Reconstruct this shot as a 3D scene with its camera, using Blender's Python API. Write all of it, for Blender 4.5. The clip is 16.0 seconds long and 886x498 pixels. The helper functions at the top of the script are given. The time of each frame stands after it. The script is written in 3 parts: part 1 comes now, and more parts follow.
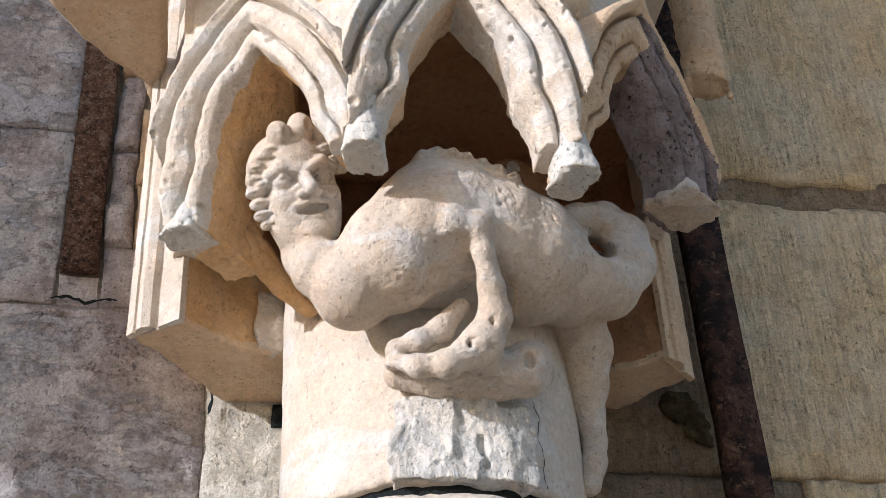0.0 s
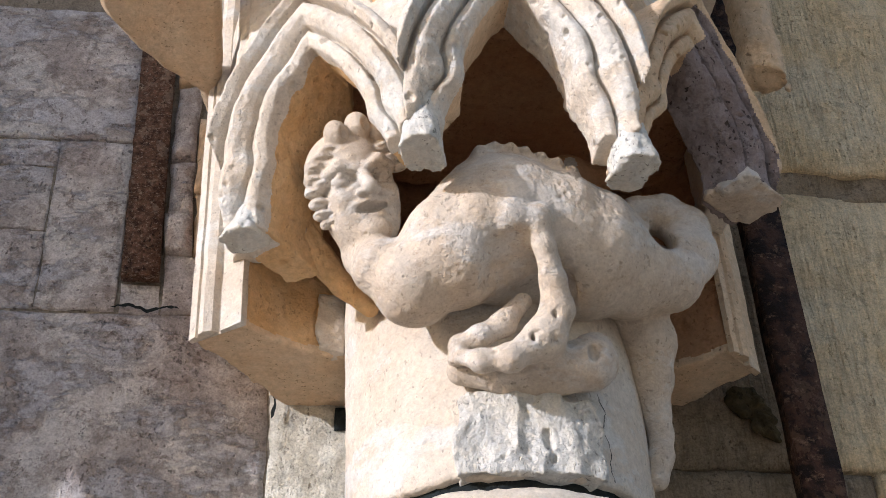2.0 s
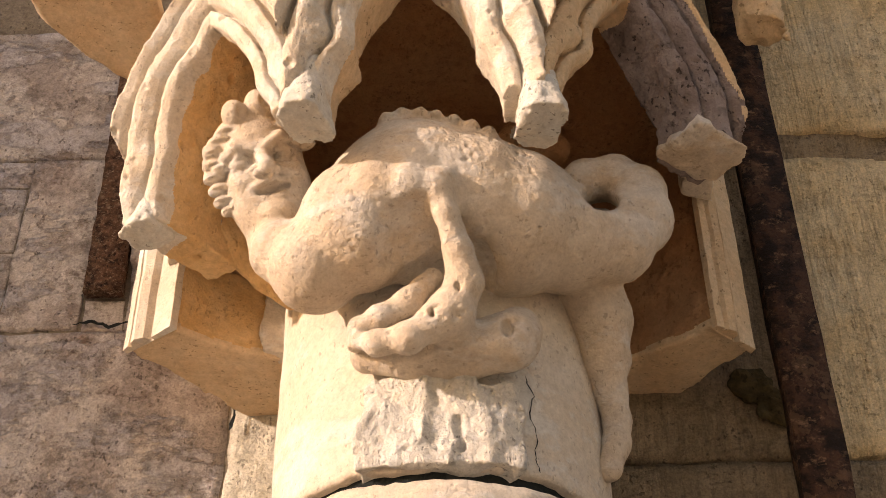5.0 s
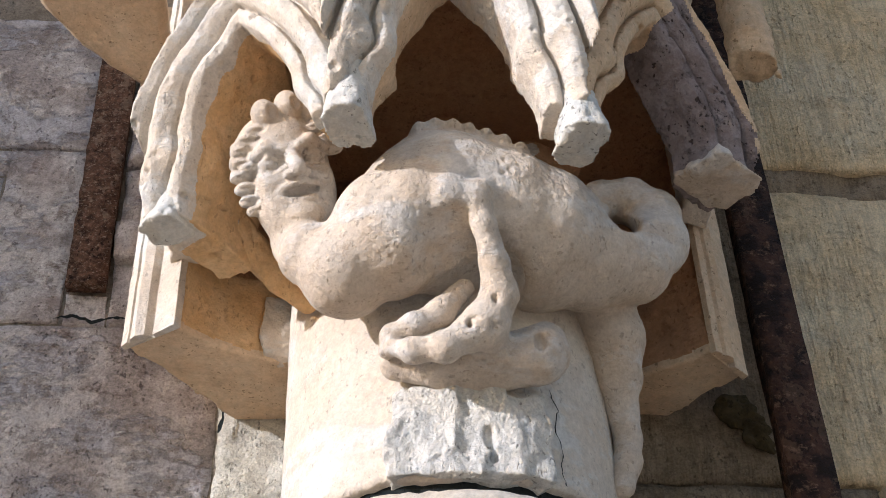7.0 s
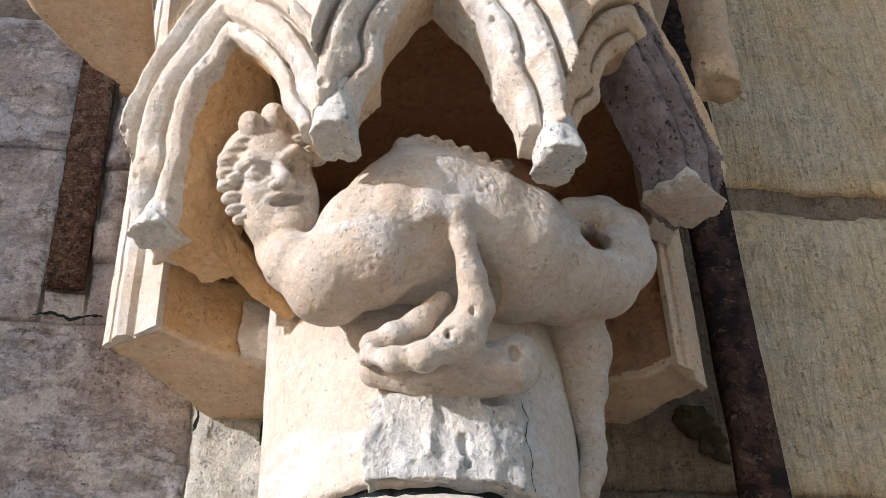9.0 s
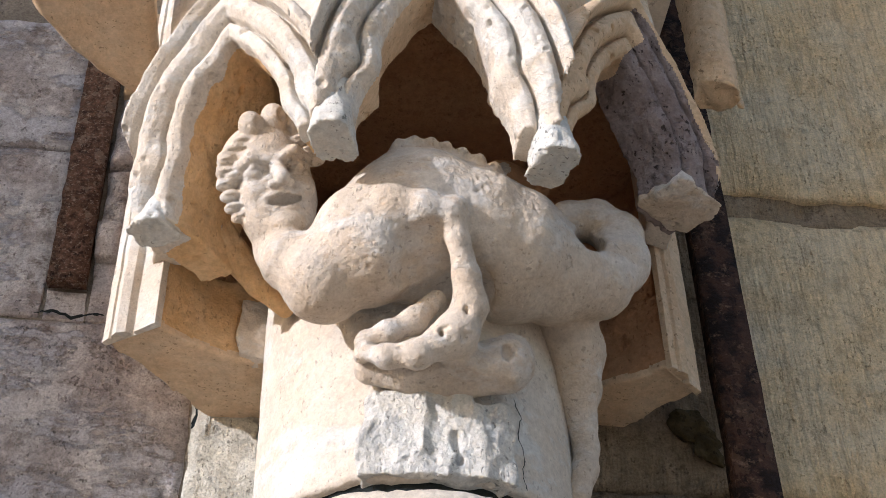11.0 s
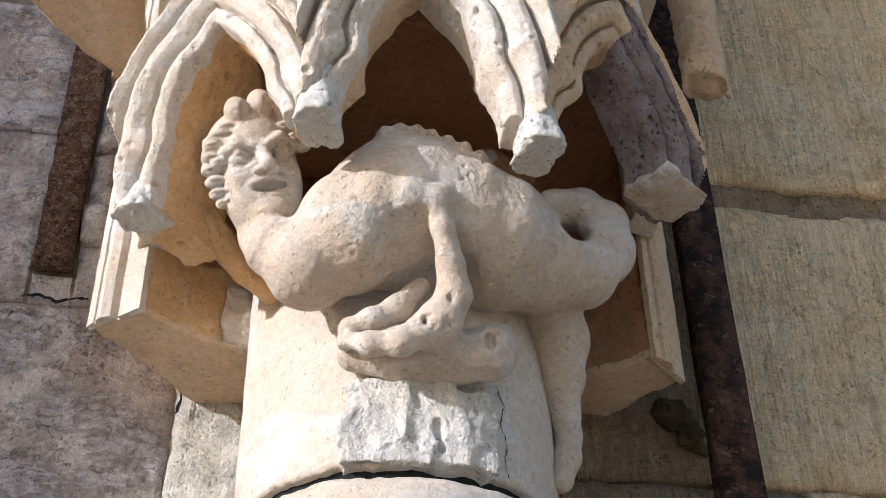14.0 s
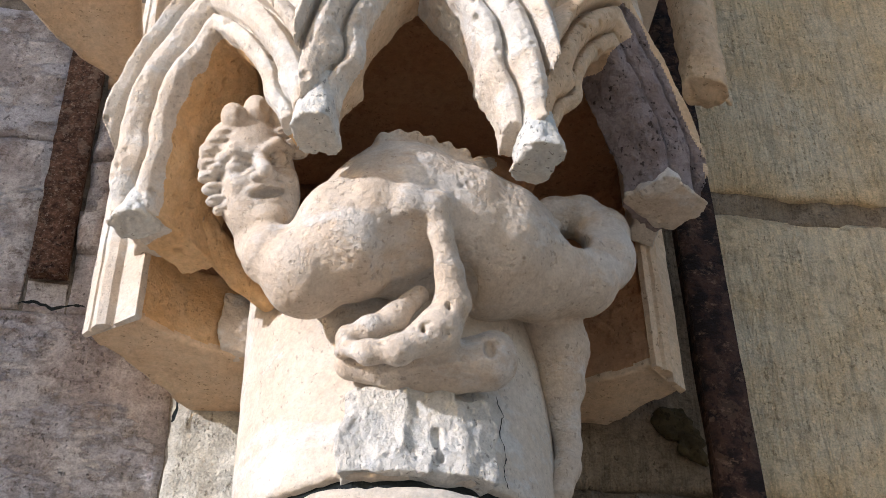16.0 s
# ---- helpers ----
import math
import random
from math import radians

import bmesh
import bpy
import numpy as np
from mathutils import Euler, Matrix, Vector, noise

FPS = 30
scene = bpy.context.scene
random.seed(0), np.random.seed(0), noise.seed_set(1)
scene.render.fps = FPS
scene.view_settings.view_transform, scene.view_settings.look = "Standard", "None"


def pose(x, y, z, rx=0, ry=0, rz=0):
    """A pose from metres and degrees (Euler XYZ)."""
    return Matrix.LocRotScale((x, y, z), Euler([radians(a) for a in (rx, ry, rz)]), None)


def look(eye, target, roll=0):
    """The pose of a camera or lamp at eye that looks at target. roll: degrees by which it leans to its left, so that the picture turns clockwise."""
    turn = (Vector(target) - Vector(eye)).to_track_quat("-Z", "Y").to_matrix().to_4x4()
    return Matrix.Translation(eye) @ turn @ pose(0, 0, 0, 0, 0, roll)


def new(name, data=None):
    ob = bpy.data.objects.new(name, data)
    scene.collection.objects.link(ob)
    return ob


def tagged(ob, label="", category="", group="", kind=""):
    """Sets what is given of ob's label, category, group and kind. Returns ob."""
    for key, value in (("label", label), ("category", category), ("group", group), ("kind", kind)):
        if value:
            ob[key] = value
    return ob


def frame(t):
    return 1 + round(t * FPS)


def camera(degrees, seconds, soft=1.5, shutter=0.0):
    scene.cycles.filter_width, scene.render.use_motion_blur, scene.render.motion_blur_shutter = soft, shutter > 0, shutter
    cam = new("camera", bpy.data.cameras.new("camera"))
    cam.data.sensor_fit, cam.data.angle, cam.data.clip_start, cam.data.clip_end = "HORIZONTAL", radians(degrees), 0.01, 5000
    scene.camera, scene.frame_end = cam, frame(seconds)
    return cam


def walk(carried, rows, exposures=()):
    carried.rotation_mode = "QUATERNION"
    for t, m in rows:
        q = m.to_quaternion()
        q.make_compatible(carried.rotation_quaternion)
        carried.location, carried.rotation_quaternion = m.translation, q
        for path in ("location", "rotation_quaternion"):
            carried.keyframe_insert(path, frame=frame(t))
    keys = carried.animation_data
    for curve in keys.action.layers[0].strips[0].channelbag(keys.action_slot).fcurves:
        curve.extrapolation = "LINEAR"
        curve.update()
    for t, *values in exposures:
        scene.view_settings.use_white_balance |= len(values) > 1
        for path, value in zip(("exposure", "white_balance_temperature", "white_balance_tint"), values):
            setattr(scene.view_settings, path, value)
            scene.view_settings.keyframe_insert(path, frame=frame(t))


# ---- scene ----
cam = camera(35.1, 16.0, soft=0.5)
PATH = [
    (0, (-0.2215, -1.1600, 1.5998), (0.0027, -0.0577, 2.4333), -3.15),
    (0.5, (-0.2193, -1.1664, 1.5885), (-0.0080, -0.0660, 2.4279), -2.98),
    (1, (-0.2123, -1.1633, 1.5885), (-0.0103, -0.0648, 2.4325), -3.06),
    (1.5, (-0.2178, -1.1571, 1.5868), (-0.0233, -0.0596, 2.4339), -3.22),
    (2, (-0.2259, -1.1427, 1.5864), (-0.0550, -0.0444, 2.4376), -2.98),
    (2.5, (-0.1553, -1.1150, 1.5839), (-0.0408, -0.0157, 2.4433), -2.14),
    (3, (-0.0815, -1.0898, 1.5925), (-0.0384, 0.0117, 2.4556), -1.10),
    (3.5, (-0.0177, -1.0720, 1.5997), (-0.0334, 0.0267, 2.4672), -0.41),
    (4, (0.0403, -1.0429, 1.6018), (-0.0207, 0.0471, 2.4783), -0.11),
    (6.5, (-0.0636, -1.0290, 1.5988), (0.0069, 0.0382, 2.5023), -1.63),
    (7, (-0.1063, -1.0295, 1.5947), (-0.0037, 0.0332, 2.5003), -1.90),
    (7.5, (-0.1315, -1.0445, 1.5852), (-0.0068, 0.0096, 2.4980), -2.09),
    (8, (-0.1415, -1.0541, 1.5799), (-0.0045, -0.0007, 2.4917), -2.11),
    (8.5, (-0.1373, -1.0631, 1.5796), (0.0094, -0.0046, 2.4841), -2.13),
    (9, (-0.1351, -1.0704, 1.5789), (0.0184, -0.0086, 2.4784), -2.06),
    (11.5, (-0.1221, -1.0742, 1.5593), (0.0202, -0.0213, 2.4710), -1.07),
    (12, (-0.1202, -1.0750, 1.5596), (0.0241, -0.0178, 2.4660), -1.05),
    (12.5, (-0.1183, -1.0796, 1.5607), (0.0288, -0.0212, 2.4653), -1.03),
    (13, (-0.1205, -1.0790, 1.5633), (0.0283, -0.0188, 2.4654), -0.94),
    (13.5, (-0.1178, -1.0767, 1.5623), (0.0336, -0.0157, 2.4631), -0.92),
    (14, (-0.1183, -1.0762, 1.5628), (0.0341, -0.0139, 2.4619), -0.90),
    (14.5, (-0.1171, -1.0731, 1.5640), (0.0361, -0.0111, 2.4632), -0.92),
    (15, (-0.1160, -1.0723, 1.5661), (0.0382, -0.0116, 2.4666), -0.96),
    (15.5, (-0.1175, -1.0693, 1.5674), (0.0357, -0.0104, 2.4704), -0.89),
    (16, (-0.1175, -1.0687, 1.5699), (0.0360, -0.0110, 2.4742), -0.87),
]
walk(cam, [(t, look(eye, target, roll)) for t, eye, target, roll in PATH],
     [(0.0, 0.30, 6050, 18), (2.65, 0.30, 6050, 18), (3.0, 0.43, 8500, 29), (3.5, 0.52, 10600, 37), (4.2, 0.56, 11300, 38),
      (6.1, 0.40, 6050, 18), (16.0, 0.40, 6050, 18)])

# ---- light: a low, warm sun from the side, and the open sky ----
SUN_AZ, SUN_EL = 62.0, 14.0  # degrees left of the wall's outward normal, and above the horizon
world = bpy.data.worlds.new("sky")
scene.world = world
world.use_nodes = True
wn = world.node_tree
sky = wn.nodes.new("ShaderNodeTexSky")
sky.sky_type, sky.sun_disc = "NISHITA", False
sky.sun_elevation, sky.sun_rotation = radians(SUN_EL), radians(180 + SUN_AZ)
wn.links.new(sky.outputs[0], wn.nodes["Background"].inputs[0])
wn.nodes["Background"].inputs[1].default_value = 0.15
sun = new("sun", bpy.data.lights.new("sun", "SUN"))
sun.data.energy, sun.data.angle, sun.data.color = 3.35, radians(0.5), (1.0, 0.985, 0.955)
to_sun = Vector((-math.sin(radians(SUN_AZ)) * math.cos(radians(SUN_EL)),
                 -math.cos(radians(SUN_AZ)) * math.cos(radians(SUN_EL)), math.sin(radians(SUN_EL))))
sun.matrix_world = look(to_sun * 6, (0, 0, 0))


# ---- materials ----
def ramp(nt, src, stops):
    r = nt.nodes.new("ShaderNodeValToRGB")
    els = r.color_ramp.elements
    while len(els) < len(stops):
        els.new(0.5)
    for e, (p, c) in zip(els, stops):
        e.position, e.color = p, (*c, 1) if isinstance(c, tuple) else (c, c, c, 1)
    nt.links.new(src, r.inputs[0])
    return r.outputs[0]


def texture(nt, kind, scale, detail=4.0, rough=0.6, stretch=(1, 1, 1), out=0):
    geo = nt.nodes.new("ShaderNodeNewGeometry")
    mp = nt.nodes.new("ShaderNodeMapping")
    mp.inputs["Scale"].default_value = stretch
    nt.links.new(geo.outputs["Position"], mp.inputs[0])
    n = nt.nodes.new("ShaderNodeTex" + kind)
    n.inputs["Scale"].default_value = scale
    if kind == "Noise":
        n.inputs["Detail"].default_value, n.inputs["Roughness"].default_value = detail, rough
    nt.links.new(mp.outputs[0], n.inputs[0])
    return n.outputs[out]


def blend(nt, fac, a, b, mode="MIX"):
    m = nt.nodes.new("ShaderNodeMix")
    m.data_type, m.blend_type = "RGBA", mode
    for i, v in ((0, fac), (6, a), (7, b)):
        if isinstance(v, bpy.types.NodeSocket):
            nt.links.new(v, m.inputs[i])
        elif i == 0:
            m.inputs[0].default_value = v
        else:
            m.inputs[i].default_value = (*v, 1)
    return m.outputs[2]


def stone_mat(name, main, second, stain, pits=0.45, relief=1.0, tooling=0.0, patch=6.0, stain_at=0.62, sharp=0.12, wash_at=0.56, rough=0.9, wash=None, grit_mix=0.12, grain_mix=0.4, chips=0.22):
    """Weathered stone: two tones in patches, stains, fine dark pits, and grain relief; tooling: upright chisel lines."""
    m = bpy.data.materials.new(name)
    m.use_nodes = True
    nt = m.node_tree
    bsdf = nt.nodes["Principled BSDF"]
    bsdf.inputs["Roughness"].default_value = rough
    bsdf.inputs["Specular IOR Level"].default_value = 0.2
    col = blend(nt, ramp(nt, texture(nt, "Noise", patch, 6, 0.65), [(0.5 - sharp, 0.0), (0.5 + sharp, 1.0)]), main, second)
    col = blend(nt, ramp(nt, texture(nt, "Noise", patch * 2.3, 9, 0.75, (0.85, 1, 1.2)), [(stain_at, 0.0), (stain_at + 0.1, 0.85)]), col, stain)
    flake = None
    if wash:
        flake = ramp(nt, texture(nt, "Noise", 9, 8, 0.68, (0.8, 1, 1.6)), [(wash_at, 0.0), (wash_at + 0.6 * sharp, 0.8)])
        col = blend(nt, flake, col, wash)
    grain = texture(nt, "Noise", 140, 6, 0.7)
    col = blend(nt, grain_mix, col, ramp(nt, grain, [(0.3, 0.4), (0.66, 1.0)]), "MULTIPLY")
    grit = texture(nt, "Noise", 430, 3, 0.6)
    col = blend(nt, grit_mix, col, ramp(nt, grit, [(0.34, 0.35), (0.58, 1.0)]), "MULTIPLY")
    # pits gather in clusters and leave other stretches smooth
    holes = nt.nodes.new("ShaderNodeMath")
    holes.operation = "MULTIPLY_ADD"
    nt.links.new(texture(nt, "Noise", 24, 3, 0.6), holes.inputs[0])
    holes.inputs[1].default_value = -0.42
    nt.links.new(texture(nt, "Noise", 230, 2, 0.55, (1, 1, 0.7)), holes.inputs[2])
    pit = ramp(nt, holes.outputs[0], [(0.075, 0.0), (0.135, 1.0)])
    col = blend(nt, pits, col, blend(nt, pit, tuple(0.25 * c for c in main), (1, 1, 1)), "MULTIPLY")
    chip = ramp(nt, texture(nt, "Noise", 52, 7, 0.68, (1, 1, 0.8)), [(0.565, 0.0), (0.585, 1.0)])
    col = blend(nt, blend(nt, chip, (0, 0, 0), (chips, chips, chips)), col, stain)
    nt.links.new(col, bsdf.inputs["Base Color"])
    # relief
    h = nt.nodes.new("ShaderNodeMath")
    h.operation = "MULTIPLY_ADD"
    nt.links.new(pit, h.inputs[0])
    h.inputs[1].default_value = 0.5
    nt.links.new(grain, h.inputs[2])
    g = nt.nodes.new("ShaderNodeMath")
    g.operation = "MULTIPLY_ADD"
    nt.links.new(grit, g.inputs[0])
    g.inputs[1].default_value = 0.3
    nt.links.new(h.outputs[0], g.inputs[2])
    flaw = nt.nodes.new("ShaderNodeMath")
    flaw.operation = "MULTIPLY_ADD"
    nt.links.new(chip, flaw.inputs[0])
    flaw.inputs[1].default_value = -0.3
    nt.links.new(g.outputs[0], flaw.inputs[2])
    src = flaw.outputs[0]
    if flake:
        # old limewash stands a little proud of the stone
        fl = nt.nodes.new("ShaderNodeMath")
        fl.operation = "MULTIPLY_ADD"
        nt.links.new(flake, fl.inputs[0])
        fl.inputs[1].default_value = 0.05 / sharp
        nt.links.new(src, fl.inputs[2])
        src = fl.outputs[0]
    if tooling:
        t = nt.nodes.new("ShaderNodeMath")
        t.operation = "MULTIPLY_ADD"
        nt.links.new(texture(nt, "Noise", 100, 4, 0.6, (1.6, 1, 0.07)), t.inputs[0])
        t.inputs[1].default_value = tooling
        nt.links.new(src, t.inputs[2])
        src = t.outputs[0]
        col = blend(nt, 0.42, col, ramp(nt, texture(nt, "Noise", 85, 5, 0.75, (1.5, 1, 0.12)), [(0.36, 0.35), (0.52, 1.0)]), "MULTIPLY")
        col = blend(nt, 0.42, col, ramp(nt, texture(nt, "Noise", 30, 7, 0.75, (0.8, 1, 1.3)), [(0.34, 0.35), (0.43, 1.0)]), "MULTIPLY")
        nt.links.new(col, bsdf.inputs["Base Color"])
    big = nt.nodes.new("ShaderNodeMath")
    big.operation = "MULTIPLY_ADD"
    nt.links.new(texture(nt, "Noise", 38, 5, 0.6), big.inputs[0])
    big.inputs[1].default_value = 1.6
    nt.links.new(src, big.inputs[2])
    b = nt.nodes.new("ShaderNodeBump")
    b.inputs["Strength"].default_value, b.inputs["Distance"].default_value = relief, 0.005
    nt.links.new(big.outputs[0], b.inputs["Height"])
    nt.links.new(b.outputs[0], bsdf.inputs["Normal"])
    return m


LIME = stone_mat("limestone", (0.745, 0.685, 0.60), (0.68, 0.595, 0.49), (0.49, 0.39, 0.30), patch=11, sharp=0.10, stain_at=0.615, pits=0.30, grain_mix=0.36, grit_mix=0.16, relief=0.55, wash=(0.73, 0.725, 0.69), wash_at=0.53, chips=0.05)
STATUE = stone_mat("carved_limestone", (0.68, 0.605, 0.515), (0.61, 0.515, 0.41), (0.44, 0.345, 0.255), patch=18, sharp=0.10, stain_at=0.60, wash=(0.70, 0.675, 0.635), wash_at=0.52, pits=0.30, grain_mix=0.38, grit_mix=0.16, relief=0.55, chips=0.05)
OCHRE = stone_mat("ochre_limestone", (0.74, 0.46, 0.215), (0.78, 0.54, 0.30), (0.52, 0.30, 0.14), patch=20, pits=0.3, relief=0.6)
# red-ochre, dark enough to carry the shade inside the niche
REDDISH = stone_mat("shaded_niche_limestone", (0.50, 0.24, 0.115), (0.58, 0.34, 0.19), (0.28, 0.12, 0.06), pits=0.3)
BROKEN = stone_mat("broken_limestone", (0.80, 0.775, 0.71), (0.73, 0.735, 0.71), (0.44, 0.455, 0.45), patch=34, stain_at=0.59, pits=0.5, relief=0.9, grain_mix=0.42, grit_mix=0.22)
GREYWALL = stone_mat("grey_wall_stone", (0.55, 0.50, 0.49), (0.82, 0.79, 0.79), (0.26, 0.20, 0.175), patch=13.0, stain_at=0.565, sharp=0.06, wash_at=0.53, pits=0.5, relief=1.0, wash=(0.70, 0.70, 0.76), grit_mix=0.4, grain_mix=0.6, chips=0.35)
PALEWALL = stone_mat("pale_wall_stone", (0.93, 0.715, 0.425), (0.94, 0.80, 0.56), (0.58, 0.42, 0.25), tooling=1.7, patch=9.0, stain_at=0.60, relief=1.0, grit_mix=0.35, grain_mix=0.42, chips=0.25)
MOSS = stone_mat("dark_moss", (0.075, 0.055, 0.025), (0.14, 0.105, 0.05), (0.03, 0.022, 0.012), patch=60, relief=1.0)
MORTAR = stone_mat("mortar", (0.34, 0.30, 0.25), (0.42, 0.37, 0.31), (0.2, 0.17, 0.14), relief=1.0, grit_mix=0.4, grain_mix=0.55)
PLASTER = stone_mat("rough_render", (0.85, 0.83, 0.74), (0.74, 0.71, 0.61), (0.48, 0.44, 0.36), patch=30, sharp=0.07, stain_at=0.59, relief=1.0, pits=0.5, grit_mix=0.35, grain_mix=0.45)
LICHEN = stone_mat("lichened_limestone", (0.73, 0.70, 0.63), (0.70, 0.72, 0.70), (0.50, 0.56, 0.56), patch=30, pits=0.6, relief=0.7)
BROWNWALL = stone_mat("brown_wall_stone", (0.34, 0.26, 0.17), (0.46, 0.36, 0.25), (0.18, 0.13, 0.085), tooling=1.6, patch=12.0, stain_at=0.55, grit_mix=0.4, grain_mix=0.55)
TAN = stone_mat("tan_limestone", (0.74, 0.54, 0.35), (0.78, 0.62, 0.44), (0.52, 0.37, 0.23), patch=16, pits=0.5, relief=0.6)
# crust darkened to hold the shade on the last arch's right limb
SHADED_CRUST = stone_mat("shaded_crust", (0.27, 0.215, 0.205), (0.38, 0.325, 0.325), (0.055, 0.042, 0.037), patch=22, sharp=0.08, stain_at=0.59, pits=0.7, relief=0.9)
RUST = stone_mat("rusty_iron", (0.060, 0.030, 0.021), (0.22, 0.125, 0.085), (0.50, 0.41, 0.33), patch=110, stain_at=0.54, pits=0.7, relief=1.0, rough=0.75, grit_mix=0.4, grain_mix=0.55)
DARKIRON = stone_mat("dark_iron", (0.022, 0.013, 0.010), (0.10, 0.050, 0.033), (0.33, 0.20, 0.13), patch=40, stain_at=0.56, sharp=0.07, pits=0.6, relief=1.0, rough=0.7, grit_mix=0.4, grain_mix=0.55)
JOINT = stone_mat("dark_joint", (0.016, 0.022, 0.024), (0.032, 0.042, 0.044), (0.07, 0.08, 0.085))
PAVING = stone_mat("paving", (0.64, 0.52, 0.38), (0.70, 0.58, 0.44), (0.40, 0.31, 0.21), patch=1.5)


# ---- building helpers ----
def thing(name, label, category, group="", kind="", at=(0, 0, 0)):
    ob = new(name)
    ob.location = at
    return tagged(ob, label, category, group, kind)


def mesh_object(name, verts, faces, material, smooth=True):
    me = bpy.data.meshes.new(name)
    me.from_pydata(verts, [], faces)
    if smooth:
        me.polygons.foreach_set("use_smooth", [True] * len(me.polygons))
    me.materials.append(material)
    me.update()
    return new(name, me)


def part(name, ob, parent, label=""):
    """Hangs a mesh object under a thing or a part, in place."""
    ob.name = name
    ob.parent = parent
    ob.matrix_parent_inverse = Matrix.Translation(parent.location if not parent.parent else parent.parent.location).inverted()
    return tagged(ob, label) if label else ob


LATTICE = np.random.RandomState(7).rand(32, 32, 32).astype(np.float32) * 2 - 1


def lumps(p, scale):
    """Smooth value noise, -1 to 1, at points p (n, 3); scale: lumps a metre."""
    q = p * scale
    i = np.floor(q).astype(int)
    f = (q - i).astype(np.float32)
    f = f * f * (3 - 2 * f)
    out = 0
    for dx in (0, 1):
        for dy in (0, 1):
            for dz in (0, 1):
                w = (f[:, 0] if dx else 1 - f[:, 0]) * (f[:, 1] if dy else 1 - f[:, 1]) * (f[:, 2] if dz else 1 - f[:, 2])
                out = out + w * LATTICE[(i[:, 0] + dx) % 32, (i[:, 1] + dy) % 32, (i[:, 2] + dz) % 32]
    return out


class Clay:
    """A solid modelled as a distance field on a grid, and turned into a mesh."""

    def __init__(self, lo, hi, step):
        self.lo, self.step = np.array(lo, float), step
        self.n = np.ceil((np.array(hi) - self.lo) / step).astype(int) + 1
        self.d = np.full(self.n, 0.05, np.float32)

    def window(self, lo, hi):
        a = np.clip(np.floor((np.array(lo) - self.lo) / self.step).astype(int), 0, self.n)
        b = np.clip(np.ceil((np.array(hi) - self.lo) / self.step).astype(int) + 1, 0, self.n)
        cut = tuple(slice(i, j) for i, j in zip(a, b))
        axes = [self.lo[k] + self.step * np.arange(a[k], b[k]) for k in range(3)]
        return cut, np.stack(np.meshgrid(*axes, indexing="ij"), -1).astype(np.float32)

    def join(self, cut, d, k):
        old = self.d[cut]
        h = np.maximum(k - np.abs(old - d), 0) / k
        self.d[cut] = np.minimum(old, d) - h * h * k * 0.25

    def carve(self, cut, d, k):
        old = self.d[cut]
        h = np.maximum(k - np.abs(old + d), 0) / k
        self.d[cut] = np.maximum(old, -d) + h * h * k * 0.25

    def limb(self, a, b, ra, rb, k=0.008, away=False):
        """A tapered rod from a to b with round ends."""
        a, b = np.array(a, np.float32), np.array(b, np.float32)
        m = max(ra, rb) + k + 0.006
        cut, p = self.window(np.minimum(a, b) - m, np.maximum(a, b) + m)
        if not p.size:
            return
        ab = b - a
        t = np.clip(((p - a) @ ab) / max(ab @ ab, 1e-9), 0, 1)
        off = p - a - t[..., None] * ab
        d = np.sqrt((off * off).sum(-1)) - (ra + (rb - ra) * t)
        (self.carve if away else self.join)(cut, d, k)

    def chain(self, pts, k=0.008):
        q = np.array(pts, np.float32)
        m = q[:, 3].max() + k + 0.006
        cut, p = self.window(q[:, :3].min(0) - m, q[:, :3].max(0) + m)
        d = np.full(p.shape[:-1], 1.0, np.float32)
        for a, b in zip(q, q[1:]):
            ab = b[:3] - a[:3]
            t = np.clip(((p - a[:3]) @ ab) / max(ab @ ab, 1e-9), 0, 1)
            off = p - a[:3] - t[..., None] * ab
            t = t * t * (3 - 2 * t)
            e = np.sqrt((off * off).sum(-1)) - (a[3] + (b[3] - a[3]) * t)
            h = np.maximum(0.004 - np.abs(d - e), 0) / 0.004
            d = np.minimum(d, e) - h * h * 0.001
        self.join(cut, d, k)

    def egg(self, c, radii, k=0.008, away=False, turn=(0, 0, 0)):
        c = np.array(c, np.float32)
        r = np.array(radii, np.float32)
        m = r.max() + k + 0.004
        cut, p = self.window(c - m, c + m)
        rot = np.array(Euler([radians(v) for v in turn]).to_matrix(), np.float32)
        q = (p - c) @ rot
        s = np.sqrt(((q / r) ** 2).sum(-1))
        d = (s - 1) * r.min()
        (self.carve if away else self.join)(cut, d, k)

    def roughen(self, amount, scale, second=0.0, second_scale=200.0, creased=0.0):
        band = np.abs(self.d) < 0.012
        p = np.argwhere(band) * self.step + self.lo
        self.d[band] += amount * lumps(p, scale)
        if creased:
            self.d[band] += creased * (np.abs(lumps(p * (1, 1, 0.7) + 0.11, 48)) * 2 - 0.6)
        if second:
            self.d[band] += second * lumps(p + 0.37, second_scale)

    def pits(self, count, small, large, seed, zone=None):
        """Small worn hollows and chips scattered over the surface; zone: (low corner, high corner) to keep to."""
        rng = np.random.RandomState(seed)
        shell = np.argwhere(np.abs(self.d) < self.step * 0.6)
        if zone is not None:
            at = shell * self.step + self.lo
            shell = shell[((at > np.array(zone[0])) & (at < np.array(zone[1]))).all(1)]
        for i in rng.randint(0, len(shell), count):
            c = shell[i] * self.step + self.lo
            r = small + (large - small) * rng.rand() ** 2
            self.egg(c, (r * (0.7 + 0.9 * rng.rand()), r, r * (0.5 + 0.6 * rng.rand())), 0.0012, away=True, turn=(0, 40 * rng.randn(), 0))

